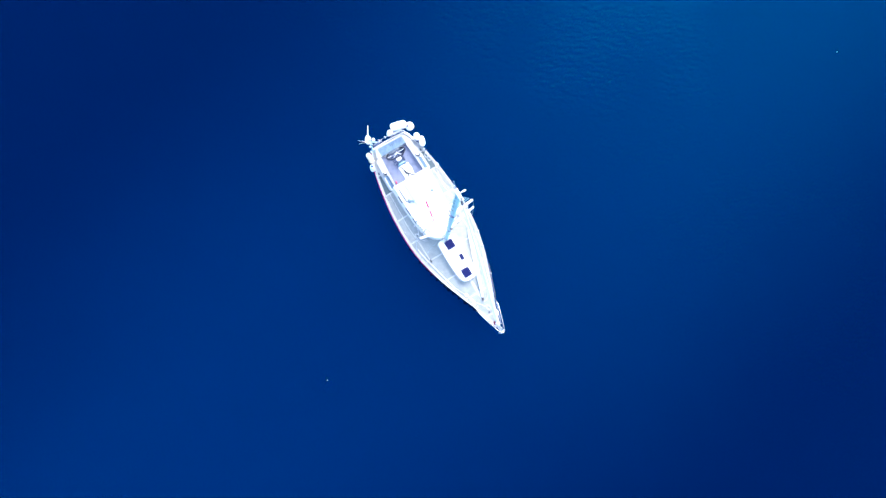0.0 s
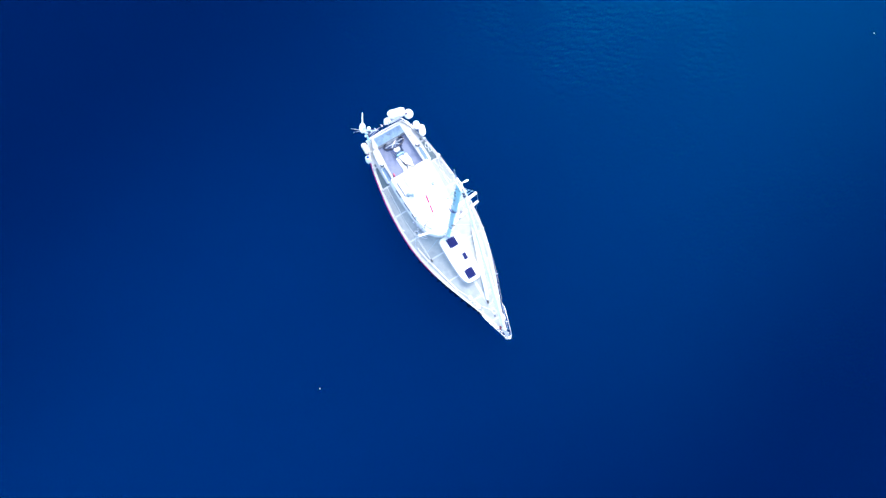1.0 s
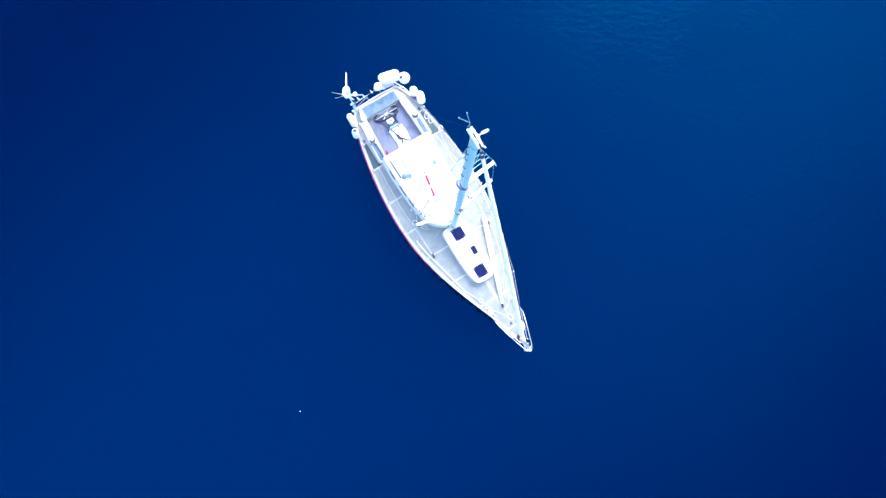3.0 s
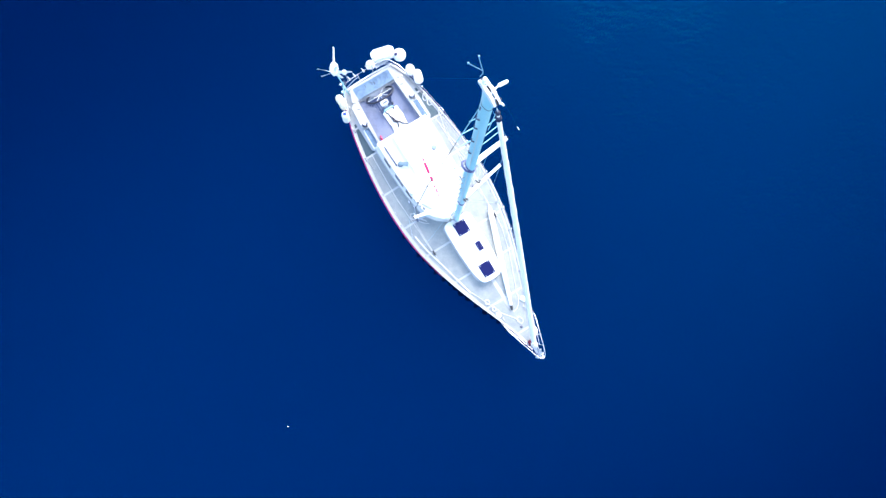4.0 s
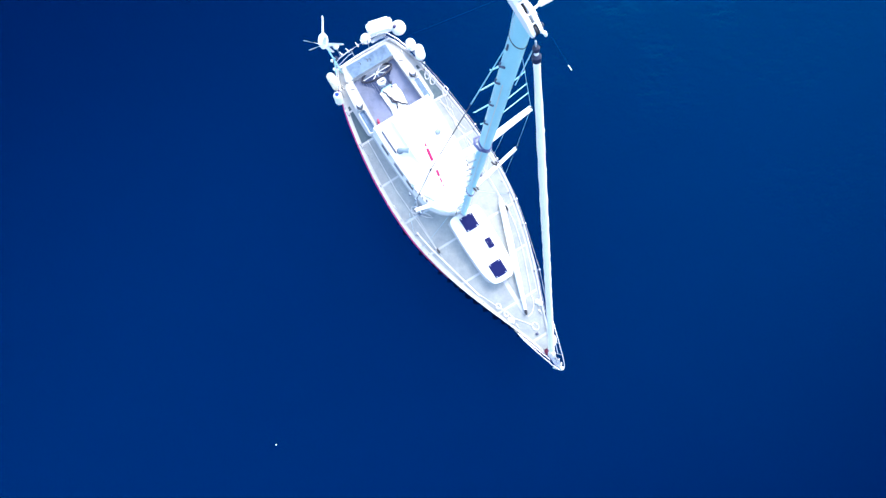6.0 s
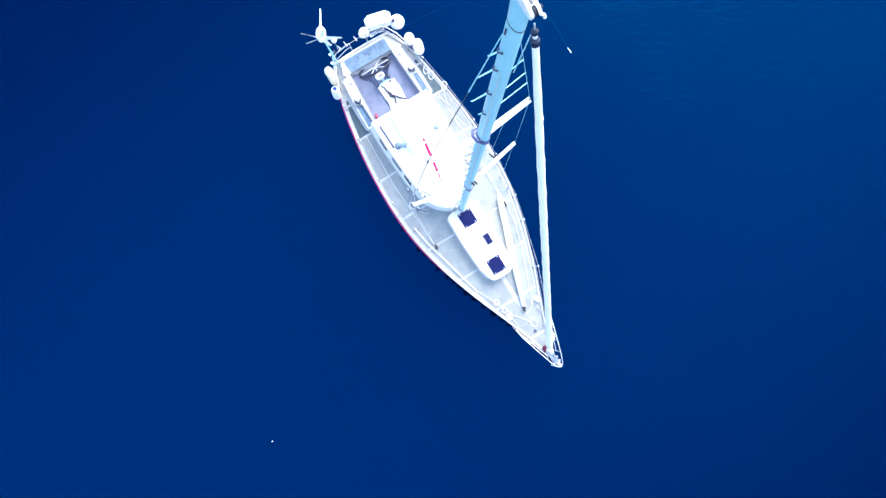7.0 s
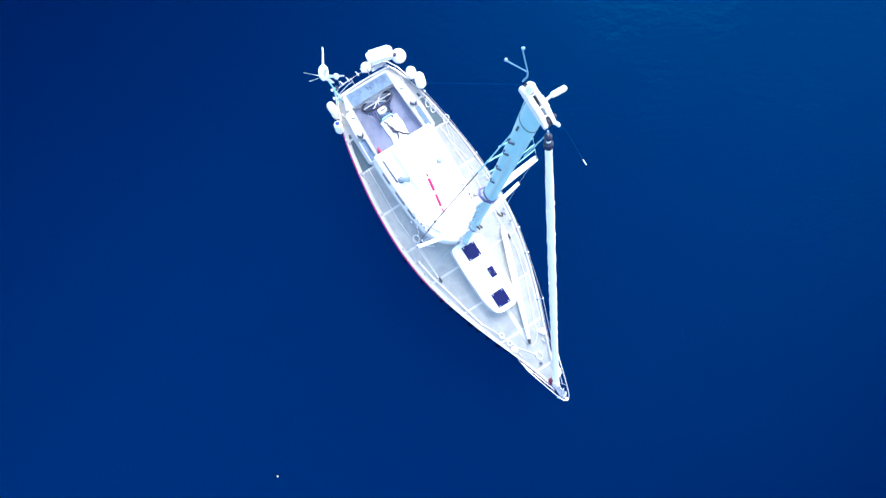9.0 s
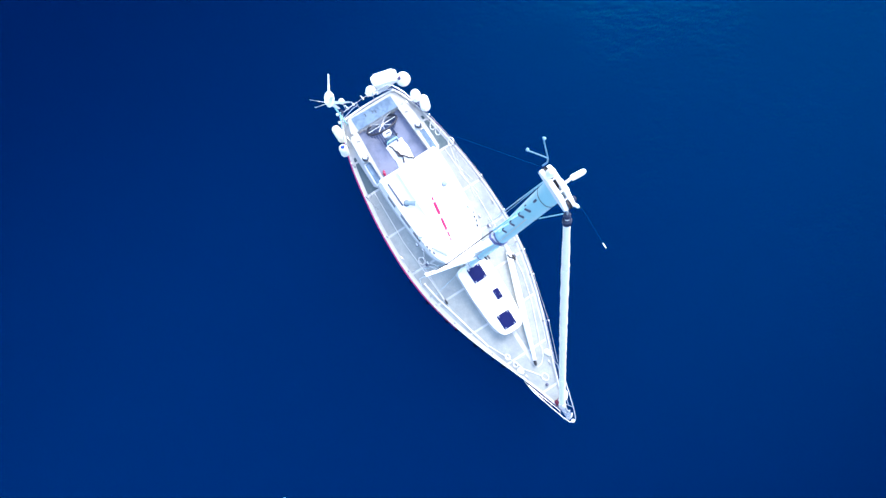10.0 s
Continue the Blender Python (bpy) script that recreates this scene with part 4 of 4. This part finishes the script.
STANCHIONS = (-4.9, -3.8, -2.4, -1.1, 0.3, 1.1, 2.55)
for s in (1, -1):
    for x in STANCHIONS:
        y = s * gate(x)
        top = y + s * lean_out(x, s)
        st = part("stanchion", tube([(x, y, sheer(x)), (x, top, sheer(x) + 0.62)], 0.0125, 8), STEEL, yacht, "steel guardrail stanchion")
        part("stanchion_base", lathe([(0.045, 0), (0.04, 0.02), (0.02, 0.05), (0.018, 0.08)], pose(x, y, sheer(x) + 0.01), 12), STEEL, st)
        part("stanchion_cap", lathe([(0.02, 0), (0.022, 0.02), (0.0, 0.03)], pose(x, top, sheer(x) + 0.61), 10), CANISTER, st)
    for h in (0.60, 0.32):
        pts = [(x, s * (gate(x) + lean_out(x, s) * h / 0.62), sheer(x) + h) for x in (-5.5, *STANCHIONS, 3.75)]
        part("guard_wire", tube(pts, 0.0045, 6), WIRE, yacht, "steel guard wire")
    # pulpit
    P = lambda x, y, z: (x, s * y, z)
    rail = [P(3.80, 0.58, sheer(3.8) + 0.02), P(3.95, 0.56, 1.9), P(4.12, 0.53, 2.03), P(4.7, 0.36, 2.07), P(5.2, 0.20, 2.10), P(5.40, 0.12, 2.10), P(5.48, 0.05, 2.10), P(5.50, 0, 2.10)]
    part("pulpit_rail", tube(rail, 0.019, 10), STEEL, yacht, "steel bow pulpit rail")
    part("pulpit_leg", tube([P(4.75, 0.34, 2.07), P(4.72, 0.18, sheer(4.7) + 0.05)], 0.016, 8), STEEL, yacht)
    part("pulpit_leg", tube([P(5.12, 0.23, 2.09), P(5.02, 0.10, sheer(5.0) + 0.05)], 0.016, 8), STEEL, yacht)
    part("pulpit_lower_rail", tube([P(3.88, 0.56, 1.75), P(4.7, 0.28, 1.84), P(5.08, 0.15, 1.85)], 0.013, 8), STEEL, yacht)
    # pushpit
    rail = [P(-5.5, beam(-5.5) - 0.07, sheer(-5.5)), P(-5.52, beam(-5.5) - 0.07, 1.98), P(-5.95, 1.13, 2.03), P(-6.28, 0.95, 2.03), P(-6.38, 0.80, 2.03), P(-6.42, 0.45, 2.03), P(-6.43, 0.30, 2.03), P(-6.43, 0.28, 1.45)]
    part("pushpit_rail", tube(rail, 0.018, 10), STEEL, yacht, "steel stern rail")
    part("pushpit_lower_rail", tube([P(-5.52, beam(-5.5) - 0.07, 1.72), P(-5.95, 1.12, 1.74), P(-6.30, 0.93, 1.74), P(-6.43, 0.45, 1.74), P(-6.43, 0.28, 1.74)], 0.013, 8), STEEL, yacht)
    for x, y in ((-6.05, 1.08), (-6.34, 0.88)):
        part("pushpit_post", tube([P(x, y, sheer(x) - 0.02), P(x, y, 2.03)], 0.014, 8), STEEL, yacht)
    # fairleads, jib track, cleats
    part("jib_track", box(-1.2, 0.9, s * 1.30 - 0.012, s * 1.30 + 0.012, 1.265, 1.305, 0.003), DECKWHITE, yacht)
    x, y = (0.375, 1.295) if s < 0 else (0.363, 1.30)
    part("sheet_car", box(x - 0.09, x + 0.09, s * y - 0.03, s * y + 0.03, 1.31, 1.40, 0.015), BLACK, yacht, "black sheet lead car")
    for x in (-5.75, -1.55, 3.75):
        y = s * (beam(x) - 0.14)
        bm = tube([(x - 0.10, y, sheer(x) + 0.07), (x - 0.05, y, sheer(x) + 0.085), (x + 0.05, y, sheer(x) + 0.085), (x + 0.10, y, sheer(x) + 0.07)], 0.013, 8)
        tube([(x - 0.03, y, sheer(x)), (x - 0.03, y, sheer(x) + 0.08)], 0.012, 8, bm), tube([(x + 0.03, y, sheer(x)), (x + 0.03, y, sheer(x) + 0.08)], 0.012, 8, bm)
        part("mooring_cleat", bm, STEEL, yacht, "steel mooring cleat")
# boarding gates and rope gear at the front corners of the coachroof
for s in (1, -1):
    for x in (-3.8, -4.9):
        y = s * gate(x)
        part("gate_brace", tube([(x, y, sheer(x) + 0.58), (x + (0.5 if x > -4 else -0.45), s * (gate(x) - 0.10), sheer(x) + 0.02)], 0.011, 8), STEEL, yacht, "steel gate brace")
    part("gate_ring", tube([(-3.83 + 0.075 * math.cos(a), s * 1.56 + 0.075 * math.sin(a), sheer(-3.8) + 0.04) for a in [6.283 * k / 14 for k in range(14)]], 0.009, 6, closed=True), STEEL, yacht)
    for k, x in enumerate((-1.52, -1.38, -1.24, -1.10)):
        y = s * (cabin_half(x) - 0.10 - 0.02 * (k % 2))
        cl = part("rope_clutch", box(x - 0.045, x + 0.045, y - 0.022, y + 0.022, 1.98, 2.12, 0.012), SLATE if k % 2 else ALLOY, yacht, "rope clutch on the coachroof edge")
        part("clutch_lever", tube([(x + 0.03, y, 2.11), (x - 0.05, y, 2.15)], 0.009, 6), BLACK, cl)
    part("turning_block", lathe([(0.05, 0), (0.055, 0.02), (0.03, 0.04), (0.055, 0.06), (0.0, 0.07)], pose(-0.95, s * (cabin_half(-0.95) - 0.12), 1.98), 14), BLACK, yacht)
    part("roof_winch", lathe([(0.075, 0), (0.075, 0.03), (0.05, 0.05), (0.05, 0.1), (0.065, 0.14), (0.0, 0.15)], pose(-1.75, s * 0.88, 2.04), 18), STEEL, yacht, "small steel roof winch")
    part("deck_block", lathe([(0.05, 0), (0.05, 0.03), (0.025, 0.05), (0.05, 0.07), (0.0, 0.08)], pose(-0.95, s * 1.18, deck_z(-0.95, 1.18)), 14), SLATE, yacht)
    # halyards led aft over the roof front
    for k in range(3):
        y = s * (0.16 + 0.07 * k)
        part("halyard_tail", tube([(MX - 0.1, y, 1.86), (-0.9, s * (0.5 + 0.06 * k), 2.09), (-1.3, s * (0.74 + 0.05 * k), 2.10)], 0.009, 6), (ROPE, LIDBLUE, ROPE)[k], yacht)

for x, y in ((-4.38, 1.49), (-3.88, 1.66), (-4.62, 1.44)):
    hoop = [(x + 0.11 * math.cos(a), y - 0.05 + 0.07 * math.sin(a), sheer(x) + 0.30 + 0.20 * math.sin(a)) for a in [6.283 * k / 18 for k in range(18)]]
    part("gate_hoop", tube(hoop, 0.012, 6, closed=True), PAINT, yacht, "white hoop at the boarding gate")
part("pulpit_lamp", lathe([(0.05, 0), (0.05, 0.04), (0.03, 0.07), (0.0, 0.075)], pose(5.44, 0, 2.10)), CANISTER, yacht)

# bow gear
part("bow_roller", box(4.95, 5.46, -0.09, 0.09, 1.50, 1.60, 0.02), STEEL, yacht, "steel bow roller")
bm = tube([(5.52, 0, 1.40), (5.2, 0, 1.63), (4.8, 0, 1.62)], 0.025, 8)
tube([(5.46, -0.16, 1.32), (5.54, -0.08, 1.36), (5.56, 0, 1.38), (5.54, 0.08, 1.36), (5.46, 0.16, 1.32)], 0.03, 8, bm)
part("anchor", bm, ALLOY, yacht, "grey anchor on the bow roller")
wl = part("windlass", lathe([(0.05, 0), (0.05, 0.03), (0.03, 0.05), (0.045, 0.08), (0.0, 0.10)], pose(4.26, -0.03, deck_z(4.26, 0)), 14), SLATE, yacht, "small dark capstan")
part("stem_fitting", tube([(5.20, 0.05, 1.66), (5.27, 0.075, 1.72), (5.34, 0.09, 1.66)], 0.022, 8), ALLOY, yacht)
part("stem_fitting", tube([(5.25, 0.13, 1.68), (5.28, 0.07, 1.71), (5.30, 0.00, 1.68)], 0.018, 8), ALLOY, yacht)
part("rope_locker", box(4.80, 5.0, -0.15, 0.05, deck_z(4.9, 0) - 0.01, deck_z(4.9, 0) + 0.13, 0.03), MAROON, yacht, "dark red cover at the stem")


# ---- loose things on board ----
def capsule(radius, length, m, sides=18):
    prof = [(radius * math.sin(a), -length / 2 + radius - radius * math.cos(a)) for a in [math.pi / 2 * k / 6 for k in range(7)]]
    prof += [(r, -z) for r, z in reversed(prof)]
    return lathe(prof, m, sides)


def fender(at, radius, length, m, cap=None, label="white vinyl fender hanging at the stern rail"):
    f = thing("fender", at, label, "fender", "fenders")
    part("fender_body", capsule(radius, length, m), RUBBER, f)
    up = (m.to_3x3() @ Vector((0, 0, 1))).normalized()
    top = m.translation + up * (length / 2 - 0.01)
    part("fender_eye", lathe([(radius * (0.55 if radius < 0.2 else 0.32), -0.05 if radius < 0.2 else -0.02), (radius * (0.5 if radius < 0.2 else 0.29), 0.0), (0.03, 0.03), (0.02, 0.07), (0.0, 0.075)], Matrix.Translation(top) @ m.to_3x3().normalized().to_4x4(), 14), cap or RUBBER, f)
    part("lanyard", tube([top, top + up * 0.08 + Vector((0, 0, 0.02)), (top.x, top.y * 0.93, 2.03)], 0.008, 6), ROPE, f)
    return f


fender((-6.40, 1.43, 1.2), 0.235, 0.49, pose(-6.42, 1.41, 1.58, 30, -8), EYE, "white ball fender with violet eye at the port quarter")
fender((-5.78, 1.52, 0.9), 0.165, 0.62, pose(-5.75, 1.46, 1.57, 12, 35, 0))
fender((-5.45, 1.62, 0.9), 0.165, 0.80, pose(-5.41, 1.58, 1.50, 14, 44, 0))
fender((-5.45, -1.43, 0.9), 0.135, 0.62, pose(-5.44, -1.44, 1.66, -6, -8, 0), FENDERBLUE, "white fender with blue end cap on the starboard quarter")
fender((-6.52, 0.36, 1.2), 0.165, 0.34, pose(-6.58, 0.30, 1.80), None, "small white ball fender on the stern rail")

ring = thing("horseshoe_buoy", (-5.95, -1.24, 1.5), "cream horseshoe lifebuoy bag lashed to the stern rail", "lifebuoy")
arc = [(-5.95 + 0.16 * math.cos(a), -1.29, 1.76 + 0.22 * math.sin(a)) for a in [radians(-55 + 290 * k / 20) for k in range(21)]]
part("buoy_body", tube(arc, [0.09] + [0.135] * 19 + [0.09], 14), CLOTH, ring)
for k in (3, 10, 17):
    c = Vector(arc[k])
    d = (Vector(arc[k + 1]) - Vector(arc[k - 1])).normalized()
    part("buoy_strap", tube([c - d * 0.02, c + d * 0.02], 0.139, 14), ROPE, ring)

raft = thing("liferaft_canister", (-6.6, 0.78, 1.3), "white liferaft canister strapped outside the stern rail", "liferaft")
AT_RAFT = pose(-6.69, 0.885, 0, 0, 0, -14)
rim = rounded([(-0.19, -0.44), (-0.19, 0.44), (0.18, 0.41), (0.18, -0.41)], 0.13, 6)
shell = prism(rim, 1.60, 1.93, 0.10, 4)
bmesh.ops.transform(shell, matrix=AT_RAFT, verts=shell.verts)
part("canister_shell", shell, CANISTER, raft)
seam = prism([(-0.16, -0.009), (-0.16, 0.009), (0.14, 0.009), (0.14, -0.009)], 1.90, 1.942)
bmesh.ops.transform(seam, matrix=AT_RAFT, verts=seam.verts)
part("canister_seam", seam, GREYBAR, raft, "grey seam band")
part("canister_bracket", box(-6.56, -6.44, 0.42, 0.95, 1.53, 1.57, 0.008), STEEL, raft)

# wind generator on its pole
WG_TURN = -30
wg = thing("wind_generator", (-6.22, -0.93, 1.35), "white five-bladed wind generator on a stern pole", "wind turbine")
part("pole", tube([(-6.20, -0.90, 1.32), (-6.24, -0.98, 3.9)], 0.024, 12), PALEMAST, wg)
part("pole_brace", tube([(-6.20, -0.92, 2.7), (-6.0, -1.1, 2.03)], 0.014, 8), PALEMAST, wg)
part("pole_brace", tube([(-6.20, -0.92, 2.7), (-6.36, -0.82, 2.03)], 0.014, 8), PALEMAST, wg)
part("junction_box", box(-6.34, -6.24, -0.90, -0.80, 2.30, 2.46, 0.015), SWIVEL, wg, "navy junction box on the pole")
AX = pose(-6.22, -0.98, 4.0, 0, 0, WG_TURN)
bm = bmesh.new()
lathe([(0.0, -0.24), (0.05, -0.23), (0.12, -0.15), (0.145, -0.03), (0.13, 0.09), (0.06, 0.20), (0.0, 0.23)], AX @ pose(0, 0, 0, 0, 90), 20, bm)
part("nacelle", bm, CANISTER, wg, "white rounded nacelle")
part("tail_vane", prism([(-0.70, -0.012), (-0.15, -0.025), (-0.15, 0.025), (-0.70, 0.012)], -0.03, 0.03), CANISTER, wg).matrix_basis = AX @ pose(0, 0, 0.02)
part("tail_fin", box(-0.72, -0.42, -0.012, 0.012, -0.05, 0.07, 0.006), CANISTER, wg).matrix_basis = AX
hub = part("rotor_hub", lathe([(0.10, 0.0), (0.10, 0.05), (0.07, 0.10), (0.0, 0.13)], AX @ pose(0.06, 0, 0, 0, 90), 18), CANISTER, wg)
for k in range(5):
    a = 270 + 72 * k
    bm = bmesh.new()
    rings = []
    for t in (0.0, 0.3, 0.7, 1.0):
        r, c, tw = 0.08 + 0.50 * t, 0.066 - 0.026 * t, radians(32 - 24 * t)
        rings.append([bm.verts.new(AX @ pose(0.10, 0, 0, a) @ Vector((c * math.sin(tw) * u + 0.006 * v, c * math.cos(tw) * u, r))) for u, v in ((-1, 0), (0, 1), (1, 0), (0, -1))])
    for r, q in zip(rings, rings[1:]):
        for j in range(4):
            bm.faces.new((r[j], r[(j + 1) % 4], q[(j + 1) % 4], q[j]))
    bm.faces.new(rings[0]), bm.faces.new(rings[-1])
    part("rotor_blade", bm, CANISTER, hub)

# aerials and lamps on the stern rail
for name, x, y, r, h, lab in (("satellite_dome", -6.43, -0.69, 0.09, 2.76, "white satellite aerial dome on the stern rail"), ("gps_aerial", -6.10, -1.08, 0.045, 2.20, "small white aerial on the stern rail"), ("stern_lamp", -6.32, -1.00, 0.045, 2.30, "small white lamp on the stern rail")):
    d = thing(name, (x, y, 2.03), lab, "aerial" if "lamp" not in name else "lamp")
    part("stem", tube([(x, y, 1.98), (x, y, h)], 0.014, 8), STEEL, d)
    part("cap", lathe([(r * 0.7, 0), (r, r * 0.35), (r * 0.92, r * 0.9), (r * 0.5, r * 1.35), (0, r * 1.5)], pose(x, y, h), 16), CANISTER, d)
for y in (-0.62, -0.40, -0.05, 0.12):
    d = thing("rail_clamp", (-6.43, y, 2.03), "steel clamp fitting on the stern rail", "fitting", "rail fittings")
    part("clamp", box(-6.46, -6.38, y - 0.03, y + 0.03, 1.99, 2.09, 0.012), STEEL, d)
    part("peg", tube([(-6.42, y, 2.08), (-6.48, y - 0.03, 2.2)], 0.013, 8), PAINT, d)
part("rail_gate", tube([(-6.43, -0.30, 2.0), (-6.46, 0.0, 1.97), (-6.43, 0.30, 2.0)], 0.006, 6), WIRE, yacht)

# spinnaker pole along the foredeck
pole = thing("spinnaker_pole", (2.0, 0.6, 1.45), "white spinnaker pole stowed on the foredeck", "pole")
A, B = Vector((3.52, 0.02, deck_z(3.5, 0) + 0.10)), Vector((0.0, 1.28, deck_z(0.0, 1.28) + 0.14))
part("spar", tube([A.lerp(B, t) for t in (0.03, 0.3, 0.6, 0.97)], [0.05, 0.088, 0.105, 0.09], 14), PAINT, pole)
for p, q in ((A, A.lerp(B, 0.03)), (B, B.lerp(A, 0.03))):
    part("end_fitting", tube([p + (p - q) * 0.6, p, q], [0.02, 0.05, 0.05], 10), BLACK if p is A else PAINT, pole, "dark end fitting" if p is A else "white end fitting")
for t in (0.25, 0.75):
    c = A.lerp(B, t)
    part("chock", box(c.x - 0.04, c.x + 0.04, c.y - 0.07, c.y + 0.07, deck_z(c.x, c.y), c.z - 0.03, 0.01), GELCOAT, pole)


def rope_coil(x, y, r, turns, mat, label, z=None):
    z = deck_z(x, y) + 0.02 if z is None else z
    pts = [(x + (r + 0.02 * math.sin(a * 2.3)) * math.cos(a), y + (r * 0.75 + 0.02 * math.cos(a * 1.7)) * math.sin(a), z + 0.004 * a / 3) for a in [0.35 * k for k in range(int(turns * 18))]]
    ob = part("rope_coil", tube(pts, 0.0085, 6), mat)
    return tagged(ob, label, "rope", "ropes on deck")


rope_coil(2.89, -0.60, 0.09, 3, ROPE, "white rope coiled on the foredeck")
rope_coil(3.22, -0.52, 0.08, 3, ROPE, "white rope coiled on the foredeck")
rope_coil(4.03, 0.06, 0.12, 2, ROPE, "white mooring line coiled at the windlass")
rope_coil(-4.85, -1.0, 0.10, 2, DARKROPE, "dark sheet turned round the winch", 1.70)
rope_coil(-4.85, 1.0, 0.10, 2, DARKROPE, "dark sheet turned round the winch", 1.70)


def line(points, r, mat, label):
    ob = part("rope", tube([(x, y, deck_z(x, y) + 0.022 if z is None else z) for x, y, z in points], r, 6), mat)
    return tagged(ob, label, "rope", "ropes on deck")


line([(3.95, -0.02, None), (3.7, -0.20, None), (3.48, -0.38, None), (3.22, -0.46, None), (2.9, -0.62, None), (2.3, -0.90, None)], 0.012, ROPE, "white furling line led along the side deck")
line([(-3.9, -1.35, None), (-3.0, -1.38, None), (-2.0, -1.42, None), (-0.8, -1.36, None), (0.3, -1.32, None)], 0.010, ROPE, "white jib sheet lying on the side deck")
line([(-3.9, 1.35, None), (-3.0, 1.38, None), (-2.0, 1.42, None), (-0.8, 1.36, None), (0.3, 1.32, None)], 0.010, ROPE, "white jib sheet lying on the side deck")
line([(3.66, 0.02, None), (3.62, 0.20, None), (3.45, 0.37, None), (3.27, 0.46, None), (3.08, 0.48, None), (2.9, 0.58, None), (2.6, 0.70, None), (1.8, 1.02, None), (1.0, 1.25, None), (0.2, 1.38, None)], 0.011, ROPE, "white line along the foredeck")

# gear lying about the coachroof's front corners
for k, (x, y, z) in enumerate(((-1.66, -1.10, None), (-1.42, -1.03, None), (-1.18, -1.16, None), (-0.98, -1.12, None), (-0.43, -1.56, None), (-1.36, 1.12, None), (-0.92, 1.20, None))):
    blk = thing("pulley_block", (x, y, deck_z(x, y)), "dark pulley block with a white cheek on the side deck", "block", "blocks on deck")
    part("sheave", lathe([(0.045, 0), (0.05, 0.012), (0.035, 0.03), (0.05, 0.048), (0.045, 0.06)], pose(x, y, deck_z(x, y) + 0.005), 14), SLATE, blk)
    part("cheek", box(x - 0.06, x + 0.035, y - 0.022, y + 0.022, deck_z(x, y) + 0.06, deck_z(x, y) + 0.075, 0.006), PAINT, blk)
line([(-0.43, -1.57, None), (0.2, -1.46, None), (0.93, -1.27, None), (1.6, -1.11, None), (2.3, -0.93, None)], 0.028, ROPE, "thick white line along the starboard side deck")
line([(-1.0, -1.12, None), (-0.8, -0.95, None), (-0.62, -0.88, None), (-0.75, -1.05, None), (-0.95, -1.2, None), (-1.25, -1.1, None), (-1.42, -1.03, None)], 0.011, ROPE, "white rope end lying loose beside the coachroof")
rope_coil(-1.15, -1.25, 0.12, 3, ROPE, "white rope coiled beside the coachroof")

def bundle(x, y, r, label):
    b = thing("cloth_bundle", (x, y, deck_z(x, y)), label, "bundle", "bundles on deck")
    bm = bmesh.new()
    bmesh.ops.create_icosphere(bm, subdivisions=3, radius=1, matrix=pose(x, y, deck_z(x, y) + 0.5 * r, 0, 0, 35) @ Matrix.Diagonal((r * 1.3, r, r * 0.7, 1)))
    for v in bm.verts:
        v.co += 0.35 * r * Vector((noise.noise(v.co * 9), noise.noise(v.co * 9 + Vector((3, 0, 0))), noise.noise(v.co * 9 + Vector((0, 3, 0)))))
    part("folds", bm, SAILCLOTH, b)
    part("tie", tube([(x - 0.02, y - r, deck_z(x, y) + 0.3 * r), (x, y, deck_z(x, y) + 1.2 * r), (x + 0.02, y + r, deck_z(x, y) + 0.3 * r)], 0.010, 6), ROPE, b)
    return b


bundle(3.48, -0.50, 0.09, "white cloth bundle tied at the starboard toe rail")
bundle(3.46, 0.55, 0.10, "white cloth bundle tied at the port toe rail")
line([(-2.96, 1.33, None), (-2.44, 1.40, None), (-1.95, 1.32, None), (-2.05, 1.52, None), (-2.44, 1.44, None)], 0.012, WIRE, "grey line lying in a loop on the side deck")
line([(-3.80, 1.55, None), (-3.2, 1.40, None), (-2.5, 1.55, None)], 0.008, ROPE, "white rope slack along the side deck")
line([(-3.75, 1.30, None), (-3.3, 1.50, None), (-2.6, 1.36, None)], 0.007, ROPE, "white rope slack along the side deck")

bag = thing("cloth_bag", (-4.17, -0.74, SEAT), "small red cloth bag in the cockpit corner", "bag")
bm = bmesh.new()
bmesh.ops.create_icosphere(bm, subdivisions=3, radius=1, matrix=pose(-4.17, -0.74, SEAT + 0.09, 0, 0, -12) @ Matrix.Diagonal((0.10, 0.04, 0.09, 1)))
for v in bm.verts:
    v.co += v.co.normalized() * 0.012 * noise.noise(v.co * 14)
part("bag_body", bm, REDCLOTH, bag)
part("bag_cord", tube([(-4.19, -0.74, SEAT + 0.16), (-4.17, -0.74, SEAT + 0.20), (-4.15, -0.74, SEAT + 0.16)], 0.006, 6), ROPE, bag)

# small white float drifting near the boat
buoy = thing("float", (3.0, -9.4, 0), "tiny white float on the water", "float")
part("float_body", lathe([(0.0, -0.03), (0.016, -0.02), (0.019, 0.0), (0.016, 0.02), (0.0, 0.03)], pose(3.0, -9.4, 0.01)), CANISTER, buoy)
buoy2 = thing("float", (1.92, 25.03, 0), "tiny white float on the water", "float")
part("float_body", lathe([(0.0, -0.03), (0.016, -0.02), (0.02, 0.0), (0.016, 0.02), (0.0, 0.03)], pose(1.92, 25.03, 0.01)), CANISTER, buoy2)
